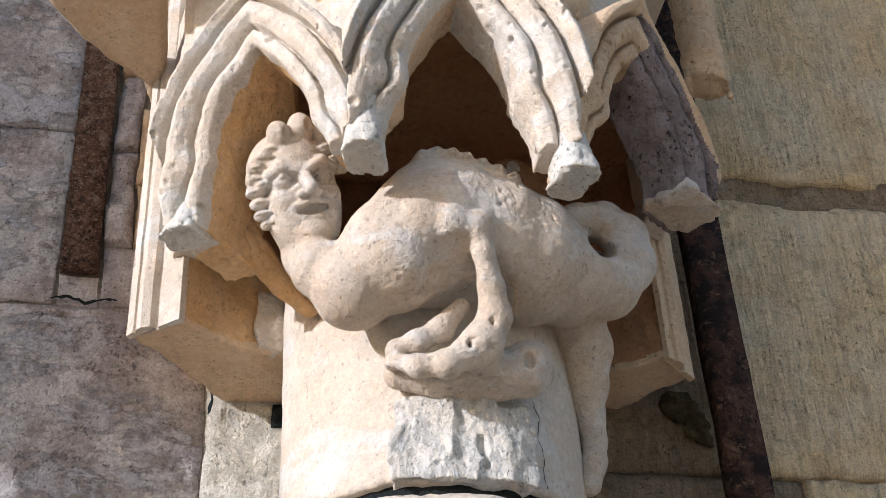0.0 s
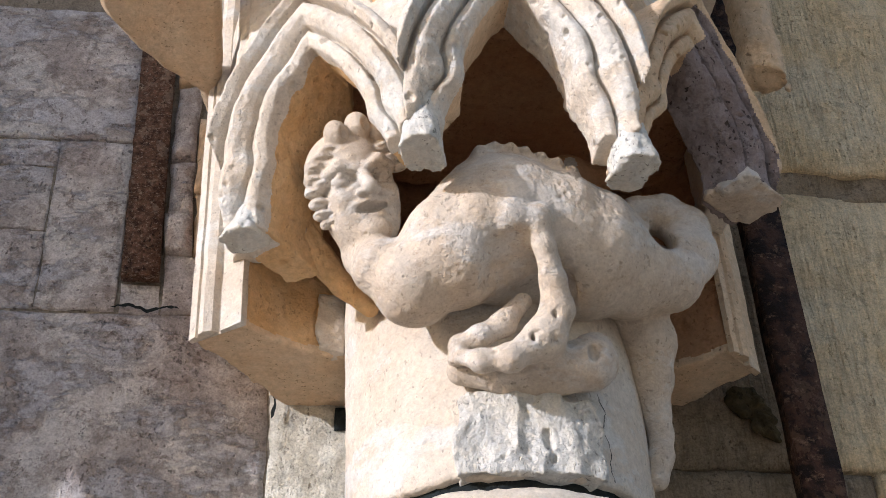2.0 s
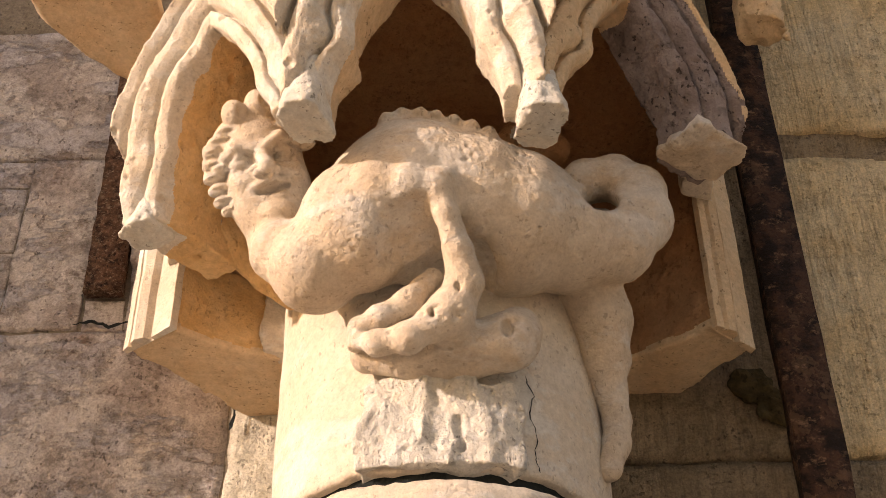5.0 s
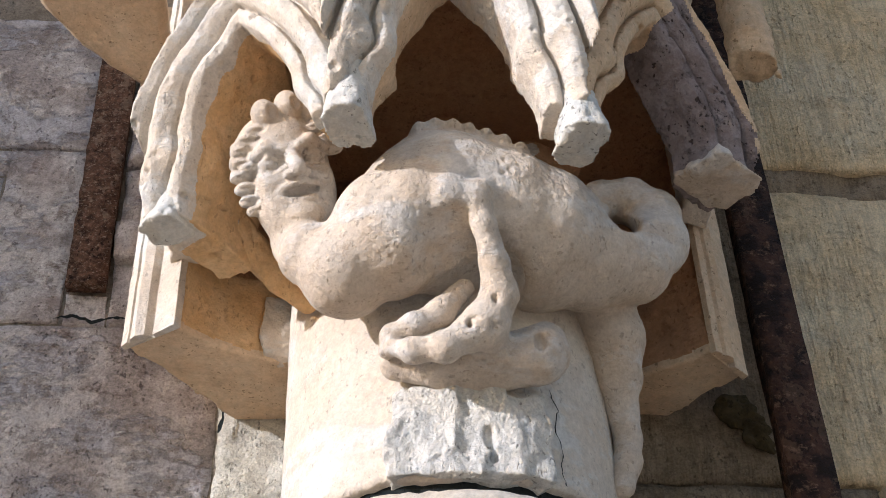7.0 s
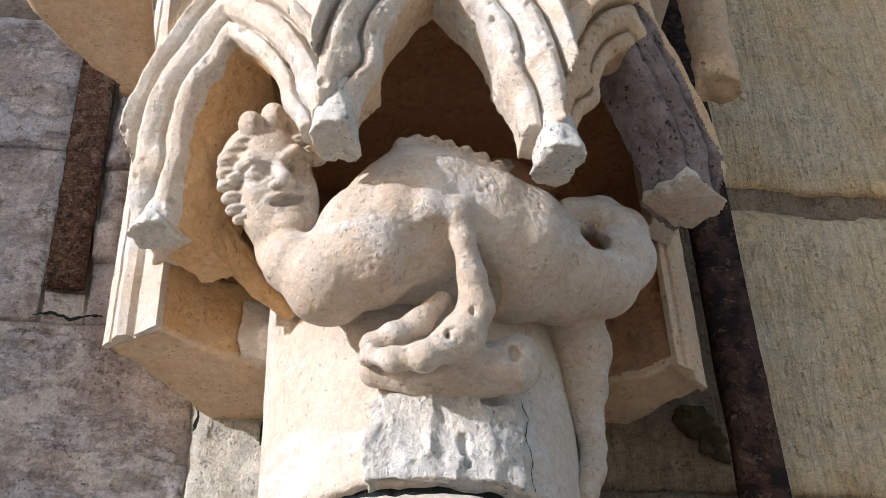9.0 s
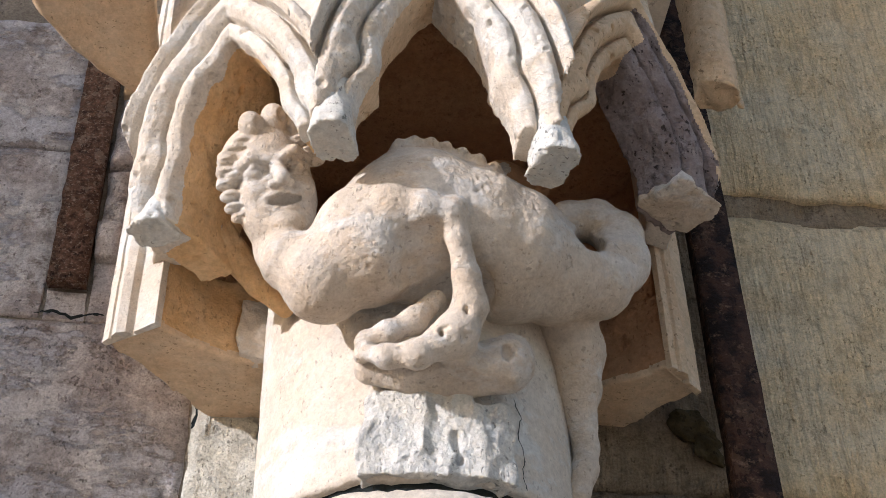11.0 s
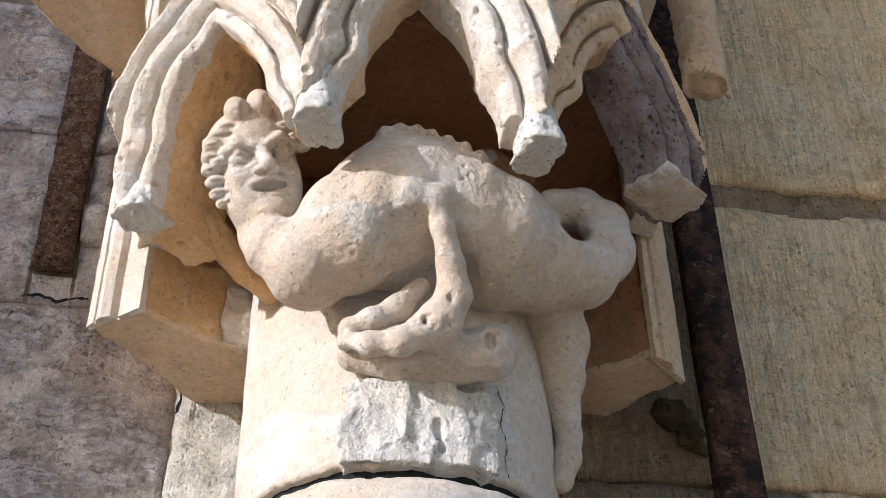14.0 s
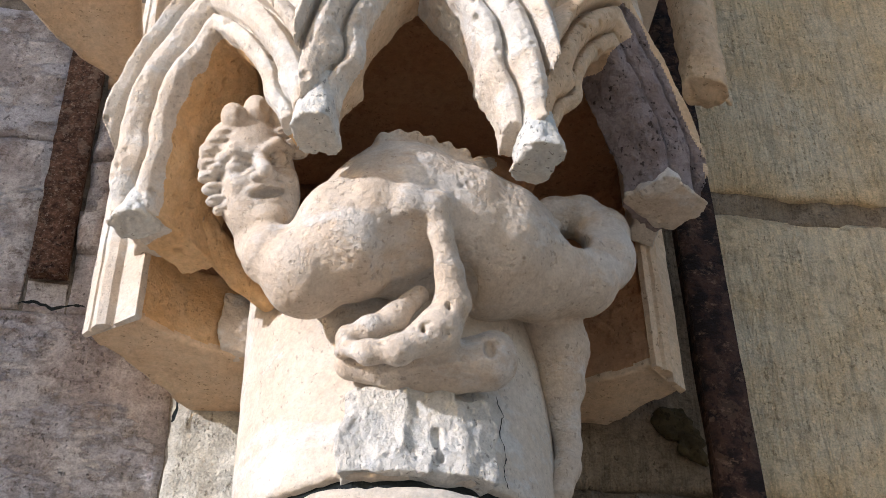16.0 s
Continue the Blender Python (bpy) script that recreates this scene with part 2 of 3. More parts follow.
    def mesh(self, name, material):
        d = self.d.copy()
        for ax in range(3):
            for end in (0, -1):
                sl = [slice(None)] * 3
                sl[ax] = end
                d[tuple(sl)] = np.maximum(d[tuple(sl)], 0.001)
        inside = d < 0
        c = [inside[i:inside.shape[0] - 1 + i, j:inside.shape[1] - 1 + j, k:inside.shape[2] - 1 + k] for i in (0, 1) for j in (0, 1) for k in (0, 1)]
        total = sum(x.astype(np.int8) for x in c)
        cells = np.argwhere((total > 0) & (total < 8))
        ids = np.full(total.shape, -1, np.int32)
        ids[tuple(cells.T)] = np.arange(len(cells))
        corners = np.array([(i, j, k) for i in (0, 1) for j in (0, 1) for k in (0, 1)])
        vals = np.stack([d[tuple((cells + o).T)] for o in corners], 1)
        acc, cnt = np.zeros((len(cells), 3)), np.zeros(len(cells))
        for x in range(8):
            for y in range(x + 1, 8):
                if np.abs(corners[x] - corners[y]).sum() != 1:
                    continue
                cross = (vals[:, x] < 0) != (vals[:, y] < 0)
                t = vals[cross, x] / (vals[cross, x] - vals[cross, y])
                acc[cross] += corners[x] + t[:, None] * (corners[y] - corners[x])
                cnt[cross] += 1
        verts = self.lo + self.step * (cells + acc / cnt[:, None])
        faces = []
        for ax in range(3):
            u, v = (ax + 1) % 3, (ax + 2) % 3
            lo_s, hi_s = [slice(None)] * 3, [slice(None)] * 3
            lo_s[ax], hi_s[ax] = slice(0, -1), slice(1, None)
            a, b = inside[tuple(lo_s)], inside[tuple(hi_s)]
            e = np.argwhere(a != b)
            e = e[(e[:, u] > 0) & (e[:, v] > 0) & (e[:, u] < d.shape[u] - 1) & (e[:, v] < d.shape[v] - 1)]
            du, dv = np.eye(3, dtype=int)[u], np.eye(3, dtype=int)[v]
            quad = np.stack([ids[tuple((e - o).T)] for o in (du + dv, dv, 0 * du, du)], 1)
            flip = ~a[tuple(e.T)]
            quad[flip] = quad[flip][:, ::-1]
            faces.append(quad)
        return mesh_object(name, verts.tolist(), np.concatenate(faces).tolist(), material)


def poly_dist(p, pts):
    """Signed distance in plan of points p (..., 2) from a closed outline."""
    d = np.full(p.shape[:-1], 1e9, np.float32)
    s = np.ones(p.shape[:-1], np.float32)
    n = len(pts)
    for i in range(n):
        a, b = np.array(pts[i], np.float32), np.array(pts[i - 1], np.float32)
        e, w = b - a, p - a
        q = w - e * np.clip((w @ e) / (e @ e), 0, 1)[..., None]
        d = np.minimum(d, (q * q).sum(-1))
        c1, c2, c3 = p[..., 1] >= a[1], p[..., 1] < b[1], e[0] * w[..., 1] > e[1] * w[..., 0]
        s = np.where((c1 & c2 & c3) | (~c1 & ~c2 & ~c3), -s, s)
    return s * np.sqrt(d)


def prism(name, outline, z0, z1, material, step, rough=(0.0015, 60, 0.0006, 220), rolls=(), grooves=(), tilt=None):
    """An upright block over an outline, its edges worn; rolls and grooves: (x, y, radius) rods up its height."""
    pts = np.array(outline)
    pad = 0.015 if not rolls else 0.025
    clay = Clay((*(pts.min(0) - pad), z0 - 0.01), (*(pts.max(0) + pad), z1 + 0.01), step)
    cut, p = clay.window(clay.lo, clay.lo + clay.step * clay.n)
    flat = poly_dist(p[..., :2], outline)
    for x, y, r in rolls:
        flat = np.minimum(flat, np.hypot(p[..., 0] - x, p[..., 1] - y) - r)
    for x, y, r in grooves:
        flat = np.maximum(flat, r - np.hypot(p[..., 0] - x, p[..., 1] - y))
    h = np.maximum(z0 - p[..., 2], p[..., 2] - z1)
    clay.d = np.maximum(flat, h).astype(np.float32) if tilt is None else np.maximum(np.maximum(flat, h), tilt(p)).astype(np.float32)
    clay.roughen(*rough)
    return clay.mesh(name, material)


def slab(name, x0, x1, z0, z1, y, depth, material, seed=0, wear=0.002, nx=14, nz=10, lean=0.0, edge=0.004):
    """One wall stone: an uneven face with worn edges, and its four sides; y: its face."""
    verts, faces = [], []
    for j in range(nz + 1):
        for i in range(nx + 1):
            u, v = i / nx, j / nz
            x, z = x0 + (x1 - x0) * u, z0 + (z1 - z0) * v
            q = Vector((x * 14 + seed * 3.1, z * 14, seed * 1.7))
            rim = min(u * (x1 - x0), (1 - u) * (x1 - x0), v * (z1 - z0), (1 - v) * (z1 - z0))
            back = edge * max(0.0, 1 - rim / 0.012) ** 2
            wob = 0.003 * noise.noise(q * 2.3 + Vector((5, 0, 0)))
            dx = wob if i in (0, nx) else 0.0
            dz = 0.003 * noise.noise(q * 2.3) if j in (0, nz) else 0.0
            verts.append((x + dx, y + back + lean * (u - 0.5) + wear * (noise.noise(q) + 0.6 * noise.noise(q * 3)), z + dz))
    w = nx + 1
    for j in range(nz):
        for i in range(nx):
            a = j * w + i
            faces.append((a, a + 1, a + w + 1, a + w))
    ring = [i for i in range(w)] + [j * w + nx for j in range(1, nz + 1)] + [nz * w + i for i in range(nx - 1, -1, -1)] + [j * w for j in range(nz - 1, 0, -1)]
    n0 = len(verts)
    verts += [(verts[r][0], y + depth, verts[r][2]) for r in ring]
    m = len(ring)
    faces += [(ring[k], n0 + k, n0 + (k + 1) % m, ring[(k + 1) % m]) for k in range(m)]
    return mesh_object(name, verts, faces, material)


def box(name, x0, x1, y0, y1, z0, z1, material):
    v = [(x, y, z) for x in (x0, x1) for y in (y0, y1) for z in (z0, z1)]
    return mesh_object(name, v, [(0, 1, 3, 2), (4, 6, 7, 5), (0, 4, 5, 1), (2, 3, 7, 6), (0, 2, 6, 4), (1, 5, 7, 3)], material, False)


# ---- setting: ground, the wall behind, its stones ----
# unseen ground, its pale warm colour set to bounce light upwards
ground = mesh_object("pavement", [(-60, -60, 0), (60, -60, 0), (60, 60, 0), (-60, 60, 0)], [(0, 1, 2, 3)], PAVING, False)
tagged(ground, "unseen ground, made pale to bounce warm light", "pavement", kind="structure")
wall_w = tagged(box("wall_west", -2.6, -0.08, 0.1315, 0.6, 0.0, 5.0, MORTAR), "grey weathered masonry wall with worn joints", "wall", kind="structure")
wall_e = tagged(box("wall_east", -0.08, 2.6, 0.118, 0.6, 0.0, 5.0, MORTAR), "pale tooled limestone wall in large blocks", "wall", kind="structure")
# unseen fin with a narrow pointed slit, added to cast the wall's shadow
FIN = [(0.137, 0.0), (0.137, 5.0), (-0.247, 5.0), (-0.247, 2.50), (-0.240, 2.49), (-0.238, 2.475), (-0.252, 2.42), (-0.262, 2.30), (-0.262, 0.0),
       (-0.171, 0.0), (-0.171, 2.38), (-0.163, 2.42), (-0.153, 2.448), (-0.144, 2.42), (-0.137, 2.38), (-0.137, 0.0)]
nf = len(FIN)
side = mesh_object("shadow_fin", [(x, y, z) for x in (-0.955, -0.930) for y, z in FIN],
                   [tuple(range(nf)), tuple(range(2 * nf - 1, nf - 1, -1))] + [(k, k + nf, (k + 1) % nf + nf, (k + 1) % nf) for k in range(nf)], GREYWALL, False)
tagged(side, "unseen thin fin with a pointed slit, added to cast shadow", "wall", kind="structure")

STONES_W = [(-0.75, -0.389, 2.712, 2.93, 0.1275), (-0.75, -0.476, 2.671, 2.709, 0.129), (-0.75, -0.478, 2.578, 2.668, 0.129),
            (-0.475, -0.390, 2.468, 2.709, 0.127), (-0.75, -0.478, 2.467, 2.575, 0.1292), (-0.75, -0.223, 2.16, 2.465, 0.129),
            (-0.387, -0.344, 2.467, 2.505, 0.128), (-0.342, -0.20, 2.467, 2.545, 0.127)]
for k, (x0, x1, z0, z1, y) in enumerate(STONES_W):
    part("stone", slab("stone", x0, x1, z0, z1, y, 0.03, GREYWALL, k, 0.002, 44, 36, 0.0, 0.0012), wall_w)
for k, (x0, x1, z0, z1, y) in enumerate([(-0.345, -0.315, 2.548, 2.60, 0.112), (-0.313, -0.25, 2.548, 2.63, 0.118), (-0.345, -0.318, 2.603, 2.68, 0.12),
                                         (-0.316, -0.25, 2.634, 2.75, 0.114), (-0.345, -0.318, 2.684, 2.80, 0.116), (-0.345, -0.29, 2.804, 2.95, 0.110)]):
    part("stone", slab("stone", x0, x1, z0, z1, y, 0.03, TAN if k % 2 else GREYWALL, 60 + k, 0.009, 16, 20, 0.0, 0.006), wall_w)
part("render_patch", slab("render_patch", -0.221, -0.085, 2.05, 2.40, 0.126, 0.03, PLASTER, 31, 0.0045, 70, 110, 0.0, 0.004), wall_w, "pale rough lime render")
STONES_E = [(0.13, 0.90, 2.694, 3.16, 0.098), (0.348, 0.90, 2.282, 2.661, 0.103), (0.10, 0.345, 2.282, 2.661, 0.105), (0.10, 0.415, 1.95, 2.278, 0.105), (0.418, 0.90, 1.95, 2.278, 0.101)]
# the stones under the niche and behind the bar are darker brown
for k, (x0, x1, z0, z1, y) in enumerate(STONES_E):
    part("stone", slab("stone", x0, x1, z0, z1, y, 0.03, BROWNWALL if k in (2, 3) else PALEWALL, 40 + k, 0.003, 60, 36, 0.0, 0.004), wall_e)
part("joint_fill", slab("joint_fill", 0.13, 0.90, 2.652, 2.702, 0.106, 0.02, BROWNWALL, 77, 0.008, 80, 8, 0.0, 0.0), wall_e, "crumbling brown joint mortar")



def crack(name, pts, width, place):
    """A dark open crack: a thin jagged ribbon along (a, z) points, laid on a surface by place(a, z)."""
    verts, faces = [], []
    rng = np.random.RandomState(len(pts))
    fine = []
    for (a, z), (b, y) in zip(pts, pts[1:]):
        fine += [(a + (b - a) * t / 5 + 0.0006 * rng.randn(), z + (y - z) * t / 5 + 0.0006 * rng.randn()) for t in range(5)]
    for k, (a, z) in enumerate(fine + [pts[-1]]):
        w = width * (0.35 + 0.8 * rng.rand()) * (0.3 if k in (0, len(fine)) else 1.0)
        up = abs(pts[-1][1] - pts[0][1]) > abs(pts[-1][0] - pts[0][0])
        verts += [place(a - (w if up else 0), z - (0 if up else w)), place(a + (w if up else 0), z + (0 if up else w))]
    faces = [(2 * k, 2 * k + 1, 2 * k + 3, 2 * k + 2) for k in range(len(fine))]
    return mesh_object(name, verts, faces, JOINT, False)


part("crack", crack("crack", [(-0.395, 2.470), (-0.375, 2.474), (-0.355, 2.466), (-0.335, 2.473), (-0.322, 2.471)], 0.0022, lambda a, z: (a, 0.1235, z)), wall_w, "open crack")
part("crack", crack("crack", [(-0.218, 2.372), (-0.214, 2.355), (-0.218, 2.335)], 0.0018, lambda a, z: (a, 0.1205, z)), wall_w, "open crack")
# flat slab; the notch's inner shade is only its dark colour
part("notch_patch", slab("notch_patch", -0.152, -0.133, 2.325, 2.352, 0.1195, 0.02, JOINT, 5, 0.001, 4, 4), wall_w, "flat dark patch for a shaded notch")

# moss in the corner under the niche, beside the bar
moss = Clay((0.255, 0.05, 2.27), (0.335, 0.12, 2.40), 0.0022)
rng = np.random.RandomState(12)
for k in range(46):
    u = rng.rand()
    r = 0.003 + 0.005 * rng.rand() * (1 - 0.6 * u)
    moss.egg((0.288 + 0.020 * u + 0.010 * rng.randn() * (1 - 0.6 * u), 0.103 - 0.006 * rng.rand(), 2.372 - 0.050 * u + 0.006 * rng.randn()), (r * 1.2, r * 0.8, r * 1.4), 0.003)
moss.roughen(0.0016, 110, 0.0012, 260)
part("moss", moss.mesh("moss", MOSS), wall_e, "dark brown dry moss")

# ---- iron strap and bar ----
def iron(name, a, b, width, thick, material, label):
    """A forged flat bar from a to b, facing out from the wall, its edges pitted."""
    a, b = Vector(a), Vector(b)
    n, verts, faces = 60, [], []
    for i in range(n + 1):
        c = a.lerp(b, i / n)
        for sx, sy in ((-1, -1), (-0.4, -1.25), (0.4, -1.2), (1, -1), (1, 1), (-1, 1)):
            q = Vector((sx * 3 + c.x * 30, sy, c.z * 45))
            verts.append((c.x + sx * width / 2 + 0.0016 * noise.noise(q), c.y + sy * thick / 2 + 0.0016 * noise.noise(q * 1.7), c.z))
    for i in range(n):
        for k in range(6):
            faces.append((i * 6 + k, i * 6 + (k + 1) % 6, i * 6 + 6 + (k + 1) % 6, i * 6 + 6 + k))
    faces += [tuple(range(5, -1, -1)), tuple(range(n * 6, n * 6 + 6))]
    return tagged(mesh_object(name, verts, faces, material), label, "iron bar")


iron("iron_strap", (-0.366, 0.118, 2.505), (-0.374, 0.118, 2.93), 0.041, 0.012, RUST, "rusty flat iron strap let into the wall")
iron("iron_bar", (0.322, 0.04, 1.6), (0.322, 0.04, 3.6), 0.044, 0.02, DARKIRON, "dark rusty upright iron bar before the wall")

# ---- column ----
column = thing("column", "round pale limestone column with a broken repair block", "column", at=(-0.008, 0, 0))


def drum(name, profile, material, n=128, wob=0.0012, ragged=()):
    verts, faces = [], []
    for j, (r, z) in enumerate(profile):
        for i in range(n):
            a = 2 * math.pi * i / n
            q = Vector((math.cos(a) * 3, math.sin(a) * 3, z * 18))
            rr = r + wob * (noise.noise(q) + 0.7 * noise.noise(q * 3.1))
            dz = 0.0030 * noise.noise(q * 1.9) + 0.0022 * noise.noise(q * 6.3) if j in ragged else 0.0
            verts.append((-0.008 + rr * math.cos(a), rr * math.sin(a), z + dz))
    for j in range(len(profile) - 1):
        for i in range(n):
            faces.append((j * n + i, j * n + (i + 1) % n, (j + 1) * n + (i + 1) % n, (j + 1) * n + i))
    faces += [tuple(range(n - 1, -1, -1)), tuple((len(profile) - 1) * n + i for i in range(n))]
    return mesh_object(name, verts, faces, material)


part("shaft", drum("shaft", [(0.120, 2.1345), (0.138, 2.134), (0.141, 2.136)] + [(0.141, 2.143 + 0.008 * k) for k in range(34)], LIME, ragged=(0, 1, 2)), column)
ON_SHAFT = lambda a, z: (-0.008 + 0.1428 * math.sin(a / 0.141), -0.1428 * math.cos(a / 0.141), z)
part("crack", crack("crack", [(0.072, 2.222), (0.078, 2.205), (0.074, 2.188), (0.080, 2.168), (0.077, 2.150), (0.081, 2.138)], 0.0006, ON_SHAFT), column, "dark crack")
part("joint", drum("joint", [(0.132, 2.112), (0.132, 2.150)], JOINT), column, "dark open joint")
part("lower_drum", drum("lower_drum", [(0.15, 0.0), (0.15, 2.0), (0.151, 2.08), (0.153, 2.10), (0.153, 2.110), (0.150, 2.117), (0.138, 2.119), (0.12, 2.119)], LIME, wob=0.0022, ragged=(4, 5, 6)), column)

# ---- canopy: niche block, arches, upper block ----
canopy = thing("niche_canopy", "weathered gothic niche canopy of three trefoil arches", "canopy", at=(0, 0.1, 2.355))
BLOCK = [(-0.296, 0.013), (-0.247, -0.018), (-0.207, 0.013), (-0.152, 0.034), (-0.08, 0.07), (0.08, 0.07), (0.16, 0.05), (0.205, 0.024),
         (0.238, -0.004), (0.275, 0.032), (0.205, 0.13), (-0.20, 0.13)]
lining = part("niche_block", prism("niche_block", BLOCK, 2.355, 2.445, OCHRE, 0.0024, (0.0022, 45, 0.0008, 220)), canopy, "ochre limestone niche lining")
# bare stone below; one flank's shade is put into a dark red colour
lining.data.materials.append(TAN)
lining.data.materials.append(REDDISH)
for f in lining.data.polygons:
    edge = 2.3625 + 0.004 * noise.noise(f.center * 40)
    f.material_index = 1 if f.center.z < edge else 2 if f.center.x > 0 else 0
# the dark tone stands in for shade high in the niche
part("niche_back", prism("niche_back", [(x * 0.995, y + 0.004) for x, y in BLOCK], 2.436, 2.74, REDDISH, 0.003), canopy, "niche back, its shade put into a dark red-ochre colour")


def jamb(name, a, b, z0, z1):
    """The moulded strip down the front of a niche side: two fillets and a roll, in plan from a to b."""
    a, b = Vector(a), Vector(b)
    along, out = (b - a).normalized(), Vector(((b - a).y, -(b - a).x)).normalized()
    L = (b - a).length
    prof = [(0, 0.0), (0, 0.006), (0.14, 0.008), (0.16, 0.004), (0.22, 0.010), (0.34, 0.013), (0.46, 0.009), (0.50, 0.002), (0.56, 0.001), (0.58, 0.006), (0.97, 0.007), (1, 0.0)]
    n, verts, faces = 70, [], []
    for i in range(n + 1):
        z = z0 + (z1 - z0) * i / n
        for k, (s, o) in enumerate(prof):
            w = 0.0012 * noise.noise(Vector((s * 4, z * 40, o * 100)))
            c = a + along * (s * L) + out * (o + w)
            verts.append((c.x, c.y, z + (0.003 * noise.noise(Vector((s * 9, 1, 2))) if i == 0 else 0)))
    m = len(prof)
    for i in range(n):
        for k in range(m):
            faces.append((i * m + k, i * m + (k + 1) % m, (i + 1) * m + (k + 1) % m, (i + 1) * m + k))
    faces += [tuple(range(m - 1, -1, -1)), tuple(n * m + k for k in range(m))]
    return mesh_object(name, verts, faces, LIME, False)


part("jamb", jamb("jamb", (-0.298, 0.016), (-0.246, -0.020), 2.354, 3.0), canopy)
# tan in place of the pale stone carries this jamb's warm shade
right_jamb = part("jamb", jamb("jamb", (0.237, -0.006), (0.277, 0.035), 2.350, 3.0), canopy, "tan limestone jamb")
right_jamb.data.materials[0] = TAN

part("pale_patch", prism("pale_patch", [(-0.176, 0.019), (-0.150, 0.028), (-0.142, 0.042), (-0.174, 0.034)], 2.358, 2.425, LIME, 0.0018, (0.004, 50, 0.001, 200)), canopy, "thin pale patch with rough edges")
CORNERS = [Vector((-0.252, -0.148)), Vector((-0.110, -0.262)), Vector((0.074, -0.264)), Vector((0.228, -0.134))]
MOULD_D = [-0.004, 0.0, 0.003, 0.009, 0.0150, 0.0163, 0.0178, 0.019, 0.025, 0.032, 0.0390, 0.0405, 0.0430, 0.0445, 0.051, 0.057, 0.061, 0.2]
MOULD_N = [-0.014, -0.008, 0.0, 0.004, 0.002, -0.006, -0.006, 0.004, 0.012, 0.014, 0.010, -0.003, -0.003, 0.013, 0.021, 0.016, -0.034, -0.034]


def facet(name, k, foot, cusps, apex):
    """One side of the canopy: a pointed, cusped arch with roll mouldings, flaring outwards as it rises."""
    a, b = CORNERS[k], CORNERS[k + 1]
    along = (b - a).normalized()
    out = Vector((along.y, -along.x))
    L = (b - a).length
    mid = (a + b) / 2
    lo = (min(a.x, b.x) - 0.05, min(a.y, b.y) - 0.09, 2.325)
    hi = (max(a.x, b.x) + 0.06, max(a.y, b.y) + 0.09, 2.66)
    clay = Clay(lo, hi, 0.0016)
    cut, p = clay.window(clay.lo, clay.lo + clay.step * clay.n)
    s = (p[..., 0] - mid.x) * along.x + (p[..., 1] - mid.y) * along.y
    n = (p[..., 0] - mid.x) * out.x + (p[..., 1] - mid.y) * out.y
    z = p[..., 2]
    half, base = L / 2 - 0.022, 2.352
    h = apex - base
    R = (half * half + h * h) / (2 * half)
    up = z - base
    near = np.hypot(np.abs(s) + (R - half), up) - R
    opening = np.where(up > 0, near, np.abs(s) - half)
    for sgn, size, at in cusps:
        opening = opening + np.where(s * sgn > 0, size * np.exp(-((up - at) / 0.016) ** 2), 0)
    ease = np.clip((near - 0.010) / 0.016, 0, 1)
    lines = opening + (np.where(up > 0, near, np.abs(s) - half) - opening) * ease * ease * (3 - 2 * ease)
    front = np.interp(lines, MOULD_D, MOULD_N).astype(np.float32) + (0.34 if k == 1 else 0.22) * np.clip(up, 0, 0.13)
    # the niche side of the first arch runs back as a deep hollow reveal
    deep = 0.034 + (0.055 if k == 0 else 0.0) * np.clip((0.01 - s) / 0.03, 0, 1)
    d = np.maximum(-opening, np.maximum(n - front, -(n + deep) + 0.15 * np.clip(up, 0, 0.1)))
    d = np.maximum(d, foot(s) - z)
    for c, nb, sgn in ((b, k + 2, 1), (a, k - 1, -1)):
        if 0 <= nb < len(CORNERS):
            other = (CORNERS[nb] - c).normalized() if sgn > 0 else (c - CORNERS[nb]).normalized()
            t = (along + other).normalized()
            d = np.maximum(d, ((p[..., 0] - c.x) * t.x + (p[..., 1] - c.y) * t.y) * sgn)
        else:
            d = np.maximum(d, s * sgn - L / 2 - 0.012)
    clay.d = d.astype(np.float32)
    clay.roughen(0.0011, 40, 0.0008, 170, 0.0015)
    clay.pits(340, 0.0010, 0.0046, 20 + k)
    # tan puts the last arch's warm shade into its stone
    ob = clay.mesh(name, TAN if k == 2 else LIME)
    # inner faces: ochre and tan carry their shade; the last, a dark shaded crust
    ob.data.materials.append(SHADED_CRUST if k == 2 else OCHRE if k == 0 else TAN)
    co = np.empty(len(ob.data.vertices) * 3, np.float32)
    ob.data.vertices.foreach_get("co", co)
    co = co.reshape(-1, 3)
    quads = np.empty(len(ob.data.polygons) * 4, np.int32)
    ob.data.polygons.foreach_get("vertices", quads)
    mids = co[quads.reshape(-1, 4)].mean(1)
    nn = (mids[:, 0] - mid.x) * out.x + (mids[:, 1] - mid.y) * out.y - (0.34 if k == 1 else 0.22) * np.clip(mids[:, 2] - base, 0, 0.13)
    ss = (mids[:, 0] - mid.x) * along.x + (mids[:, 1] - mid.y) * along.y
    inner = (nn < -0.015 + 0.006 * lumps(mids.astype(float), 60)) & (np.hypot(np.abs(ss) + (R - half), np.maximum(mids[:, 2] - base, 0)) - R < 0.004)
    if k == 0:
        inner |= nn < -0.036
    # only the half in shade is coloured tan
    if k == 1:
        inner &= ss < 0
    # the right half's shade is coloured in; outer crests stay tan
    if k == 2:
        inner = (ss > 0.006 + 0.010 * lumps(mids.astype(float), 45)) & (nn < 0.0165 + 0.003 * lumps(mids.astype(float), 60))
    ob.data.polygons.foreach_set("material_index", inner.astype(np.int32))
    return ob


part("arch", facet("arch", 0, lambda s: 2.364 + 0.024 * np.clip((s - 0.01) / 0.02, 0, 1), [(1, 0.006, 0.07), (-1, 0.007, 0.07)], 2.524), canopy)
